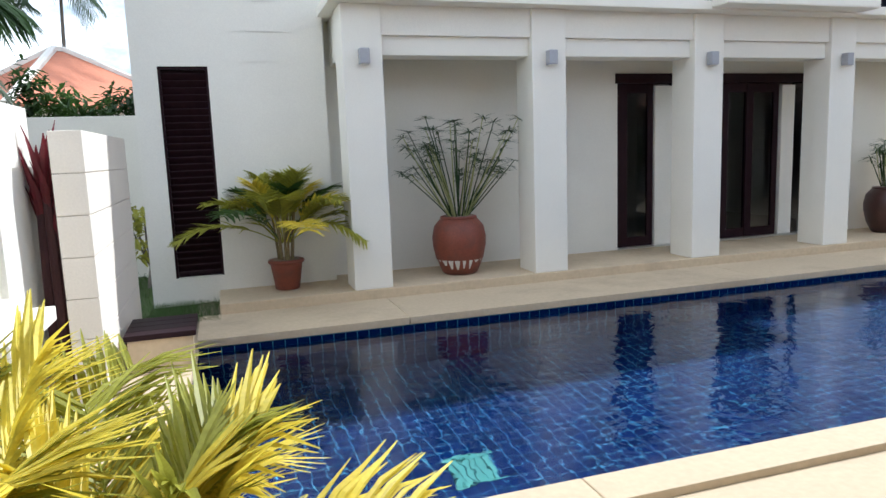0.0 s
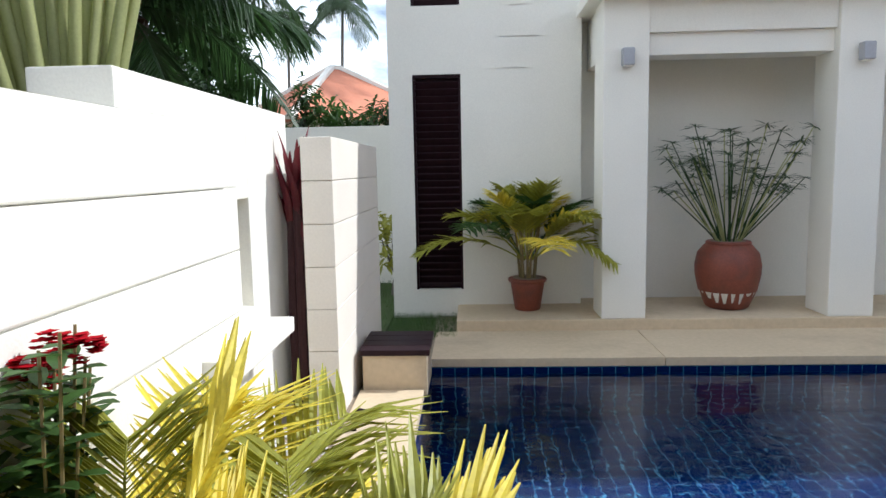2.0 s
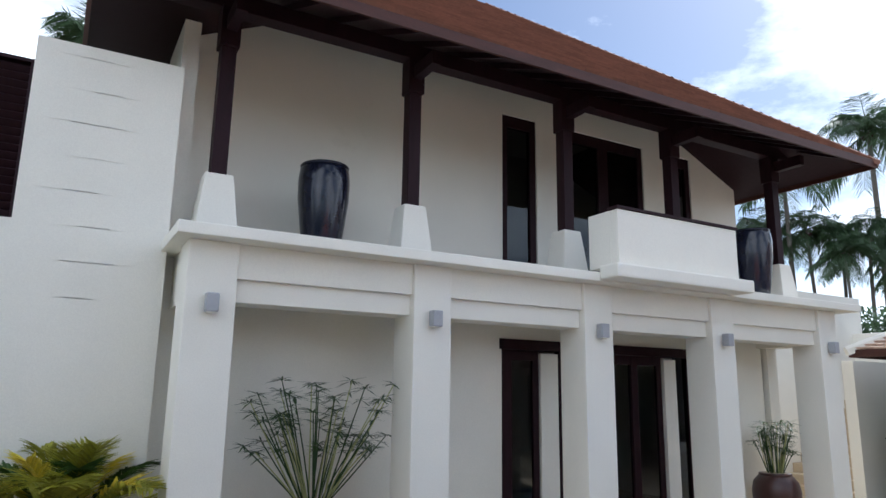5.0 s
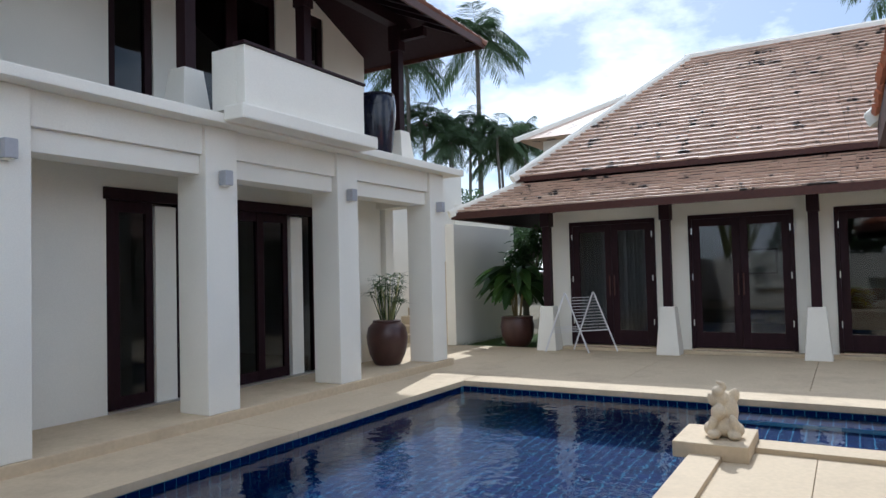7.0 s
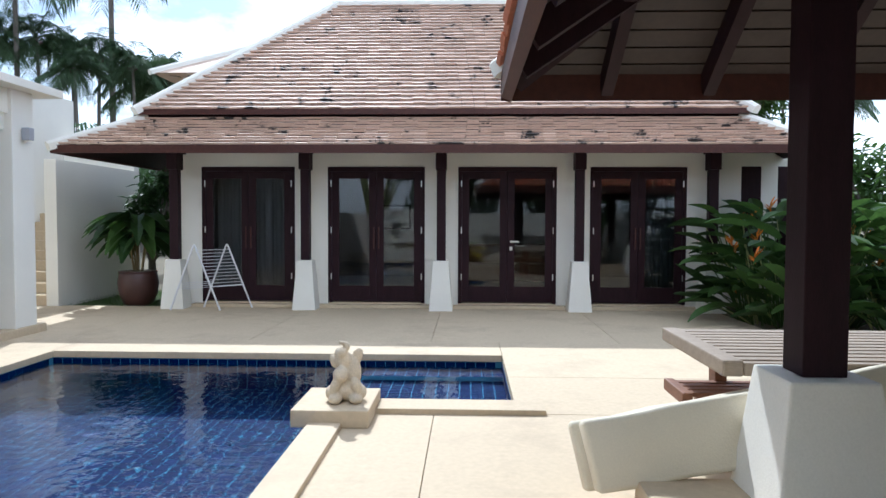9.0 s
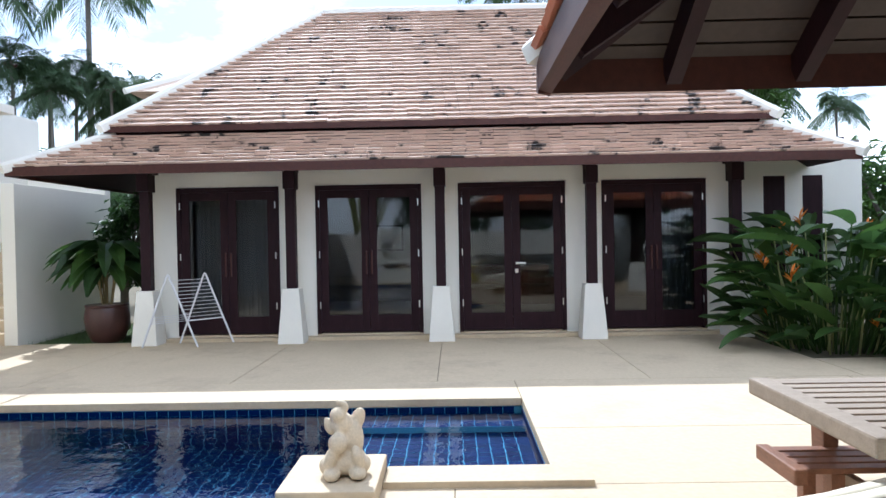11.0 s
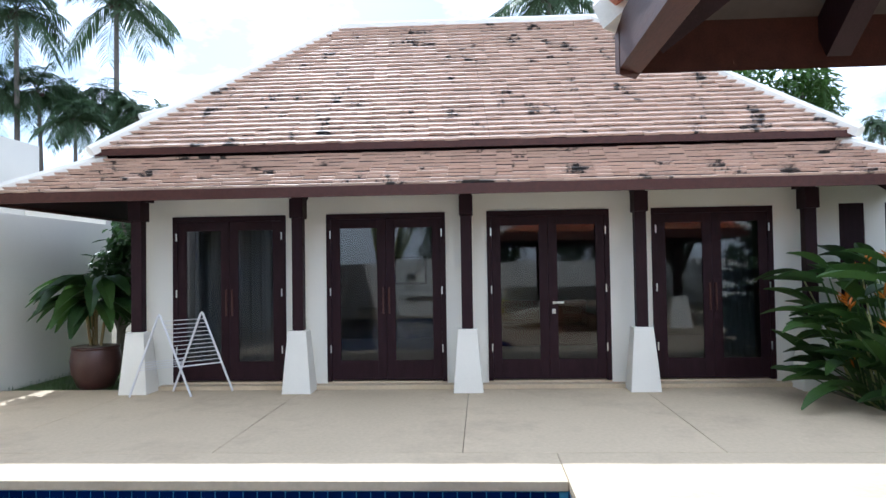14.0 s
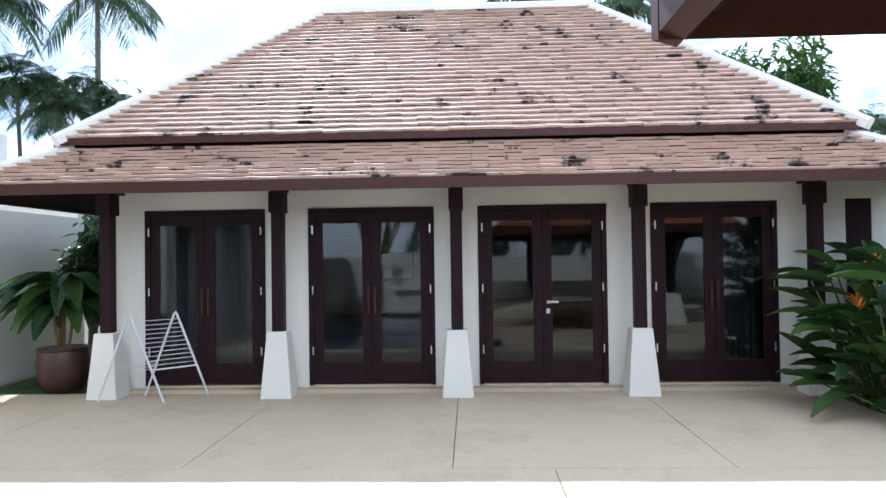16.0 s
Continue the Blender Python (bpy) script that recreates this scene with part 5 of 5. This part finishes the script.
def leafy(name, at, size, n, leaf, seed, green, label, trunk=True):
    """A tree or shrub: limbs and a crown of many single leaves in clumps."""
    rng = random.Random(seed)
    t = plant(name, at, label, "tree" if trunk else "shrub")
    sx, sy, sz = size
    bm = bmesh.new()
    limbs = []
    tube(bm, [(0, 0, 0), (0.05, 0.03, sz * 0.45)], 0.05 * sz / 2 + 0.03, 0.03 * sz / 2 + 0.01, 7)
    for k in range(9):
        a = 2.4 * k
        tip = Vector((0.36 * sx * math.cos(a) * rng.uniform(0.5, 1.1), 0.36 * sy * math.sin(a) * rng.uniform(0.5, 1.1), sz * rng.uniform(0.45, 0.92)))
        tube(bm, [(0.03, 0.02, sz * 0.25), tip * 0.6 + Vector((0, 0, sz * 0.1)), tip], 0.02 * sz, 0.006 * sz, 5)
        limbs.append(tip)
    part("trunk", bm, BARK, t)
    bm = bmesh.new()
    for k in range(n):
        c = limbs[rng.randrange(9)] + puff(rng, 0.2 * sx, 0.2 * sy, 0.17 * sz)
        c.z = max(c.z, 0.05)
        d = Vector((rng.gauss(0, 1), rng.gauss(0, 1), rng.gauss(-0.1, 0.7))).normalized()
        blade(bm, c, c + d * leaf * rng.uniform(0.7, 1.3), leaf * 0.42, 0.2, n=2, fold=0.3)
    part("crown", bm, green, t, kind="stuff")
    return t


leafy("shrub", (-2.6, 14.0, -0.07), (1.5, 1.4, 3.3), 1500, 0.17, 1, DARKGREEN, "green shrub behind the rear wall", False)
leafy("shrub", (-1.4, 13.6, -0.07), (1.4, 1.4, 3.2), 1400, 0.17, 2, GREEN, "green shrub behind the rear wall", False)
leafy("shrub", (-0.4, 14.4, -0.07), (1.4, 1.4, 3.4), 1400, 0.17, 3, DARKGREEN, "green shrub behind the rear wall", False)
leafy("shrub", (-3.9, 13.0, -0.07), (1.8, 1.5, 3.6), 1700, 0.17, 4, DARKGREEN, "dense green shrub behind the rear wall", False)
leafy("shrub", (0.08, 8.4, -0.05), (0.5, 0.5, 1.0), 160, 0.14, 5, YGREEN, "small yellow-green shrub by the rear wall", False)
leafy("tree", (-5.4, 15.5, -0.07), (3.4, 3.0, 5.8), 3000, 0.26, 6, DARKGREEN, "dense dark green tree behind the wall")
leafy("tree", (-9.5, 17.0, -0.07), (5.0, 4.0, 6.5), 3400, 0.3, 7, DARKGREEN, "dense dark green tree behind the wall")
leafy("tree", (-13.0, 30.0, -0.07), (7.0, 5.0, 7.0), 3000, 0.42, 8, FARGREEN, "broad green tree far behind the wall")
leafy("tree", (3.0, 44.0, -0.07), (6.0, 5.0, 8.0), 2400, 0.45, 9, FARGREEN, "broad green tree far behind the wall")
leafy("tree", (28.0, -8.2, -0.07), (5.0, 5.0, 8.2), 5000, 0.3, 10, GREEN, "broad green tree behind the pavilion")
leafy("tree", (15.6, 7.3, -0.07), (1.2, 1.0, 2.6), 900, 0.17, 12, DARKGREEN, "small green tree behind the pavilion corner")
leafy("tree", (17.5, -7.5, -0.07), (3.0, 3.0, 3.4), 1800, 0.26, 13, GREEN, "green garden tree beyond the wing")
for k, (x, y) in enumerate(((38, 20), (36, 24), (40, 30), (33, 27), (44, 38), (34, 16.5))):
    leafy("tree", (x, y, -0.07), (7.0, 7.0, 4.6 + 0.4 * (k % 3)), 3200, 0.34, 30 + k, FARGREEN, "distant green tree beyond the pavilion")
# garden behind the camera, seen in the glass
for k, (x, y) in enumerate(((-3, -6), (1, -8), (5, -8.5), (-3.6, -2), (9.5, -8.2), (-2.6, 0.4), (-3.4, 2.6), (-1.8, -4.0), (3.0, -7.2), (7.4, -7.4))):
    leafy("tree", (x, y, -0.07), (3.6, 3.4, 4.2), 1500, 0.3, 50 + k, DARKGREEN, "green garden tree by the boundary wall")

# traveller's palm
t = plant("travellers_palm", (-1.76, 4.63, -0.07), "traveller's palm with a fan of pale green stalks", "palm")
side = Vector((0.87, 0.48, 0)).normalized()
back = Vector((-0.48, 0.87, 0))
rr = random.Random(17)
bm = bmesh.new()
tube(bm, [(0, 0, 0), (0, 0, 1.2)], 0.16, 0.2, 10)
part("trunk", bm, BARK, t)
for k in range(28):
    a = radians(-40 + 54 * k / 27)
    d = side * math.sin(a) + Vector((0, 0, math.cos(a)))
    base = Vector((0, 0, 1.05)) + side * 0.17 * (k - 13) / 13 + back * 0.05 * (k % 2)
    L = rr.uniform(3.0, 4.0)
    top = base + d * L + back * rr.uniform(-0.1, 0.25)
    bm = bmesh.new()
    tube(bm, [base, base.lerp(top, 0.35) + Vector((0, 0, 0.05)), base.lerp(top, 0.7) + Vector((0, 0, 0.04)), top], 0.055, 0.020, 8)
    st = part("stalk", bm, STALK, t, smooth=True)
    bm = bmesh.new()
    Ll = rr.uniform(0.9, 1.3) - (0.15 if k > 20 else 0)
    nrm = (back + Vector((0, 0, 0.3))).normalized()
    ax = (d + back * rr.uniform(-0.35, 0.35)).normalized()
    wv = ax.cross(nrm).normalized()
    for j in range(22):
        u = j / 22
        c = top + ax * Ll * u - Vector((0, 0, 0.5 * u * u))
        w = 0.28 * math.sin(math.pi * min(0.98, 0.12 + 0.85 * u)) ** 0.6
        for s in (-1, 1):
            tip = c + wv * s * w + ax * 0.12 + Vector((0, 0, rr.uniform(-0.16, 0.03)))
            blade(bm, c, tip, Ll / 22 * 1.25, 0.25, up=nrm, n=2, fold=0.1)
    part("leaf", bm, DARKGREEN, st)

# ---- pool tiles ----
TS = 0.105


def wall_quad(o, u, v, n, w, h, d=0.004):
    return [o, o + u * w, o + u * w + v * h, o + v * h, o + n * d, o + u * w + n * d, o + u * w + v * h + n * d, o + v * h + n * d]


def tile_wall(o, u, n, length, top, low, pieces=0):
    """Tiles down a pool wall; the top rows as single pieces."""
    o, u, n, v = Vector(o), Vector(u), Vector(n), Vector((0, 0, -1))
    quads = []
    cols, rows = int(length / TS), max(1, int((top - low) / TS))
    for r in range(rows):
        for c in range(cols):
            p = o + u * (c * TS + 0.004) + v * (r * TS + 0.004)
            if r < pieces:
                ob = new("tile", tile_mesh(u, v, n))
                ob.parent, ob.location = pool, p
            else:
                quads.append(wall_quad(p, u, v, n, TS - 0.008, TS - 0.008))
    return quads


TILE_MESHES = {}


def tile_mesh(u, v, n):
    key = tuple(round(c) for c in (*u, *n))
    if key not in TILE_MESHES:
        ob = grid_mesh("tile", [wall_quad(Vector((0, 0, 0)), u, v, n, TS - 0.008, TS - 0.008)], TILE)
        TILE_MESHES[key] = ob.data
        bpy.data.objects.remove(ob)
    return TILE_MESHES[key]


rest = []
rest += tile_wall((PX0, PY1, -0.075), (1, 0, 0), (0, -1, 0), PX1 - PX0, -0.075, DEEP, 2)
rest += tile_wall((PX1, PY1, -0.075), (0, -1, 0), (-1, 0, 0), PY1 - EY0, -0.075, DEEP, 2)
rest += tile_wall((PX0, PY0, -0.075), (0, 1, 0), (1, 0, 0), PY1 - PY0, -0.075, DEEP)
rest += tile_wall((EX0, PY0, -0.075), (-1, 0, 0), (0, 1, 0), EX0 - PX0, -0.075, DEEP)
rest += tile_wall((EX0, EY0, -0.075), (0, 1, 0), (1, 0, 0), PY0 - EY0, -0.075, BAY)
rest += tile_wall((PX1, EY0, -0.075), (-1, 0, 0), (0, 1, 0), PX1 - EX0, -0.075, BAY)
rest += tile_wall((PX1, PY0, BAY), (-1, 0, 0), (0, 1, 0), PX1 - EX0, BAY, DEEP)
X, Y, Z = Vector((1, 0, 0)), Vector((0, 1, 0)), Vector((0, 0, 1))
for x0, x1, y0, y1, z in ((PX0, PX1, PY0, PY1, DEEP), (EX0, PX1 - 0.42, EY0, PY0, BAY), (PX1 - 0.42, PX1, EY0, PY0, BAY + 0.16)):
    nx, ny = round((x1 - x0) / TS), round((y1 - y0) / TS)
    tx, ty = (x1 - x0) / nx, (y1 - y0) / ny
    for i in range(nx):
        for j in range(ny):
            q = Vector((x0 + i * tx + 0.004, y0 + j * ty + 0.004, z))
            rest.append([q + Vector(c) for c in ((0, 0, 0), (tx - 0.008, 0, 0), (tx - 0.008, ty - 0.008, 0), (0, ty - 0.008, 0), (0, 0, 0.004), (tx - 0.008, 0, 0.004), (tx - 0.008, ty - 0.008, 0.004), (0, ty - 0.008, 0.004))])
grid_mesh("pool_tiles", rest, TILE, pool, "stuff", "deep blue glazed pool tiles")
drain = thing("pool_drain", (2.4, 3.5, DEEP + 0.005), "square pale green drain cover on the pool floor", "drain")
for k in range(6):
    part("bar", B(-0.15 + k * 0.05, -0.11 + k * 0.05, -0.14, 0.14, 0, 0.012), DRAIN, drain)
part("frame", box(box(bmesh.new(), -0.17, 0.17, -0.17, -0.145, 0, 0.014), -0.17, 0.17, 0.145, 0.17, 0, 0.014), DRAIN, drain)

# the house and the west garden share one plan, set here against the pool and pavilion
WEST = Vector((0.20, 0.25, 0))
WEST_KINDS = ("house", "wall_lamp", "areca_palm", "papyrus", "wall_west_front", "wall_west", "niche_stones", "niche_ledge", "wall_back", "wall_fin", "cordyline", "ixora", "skimmer_box", "garden_tap", "pebbles", "pebble_bed", "urn", "travellers_palm", "pool_drain")
MIXED_KINDS = ("plant_pot", "lawn", "grass", "shrub", "neighbour_house", "coconut_palm", "tree")
for ob in [o for o in scene.objects if o.parent is None]:
    kind = ob.name.split(".")[0]
    x = ob.location.x if ob.data is None else sum(v[0] for v in ob.bound_box) / 8
    if kind in WEST_KINDS or (kind in MIXED_KINDS and x < 12):
        ob.location += WEST
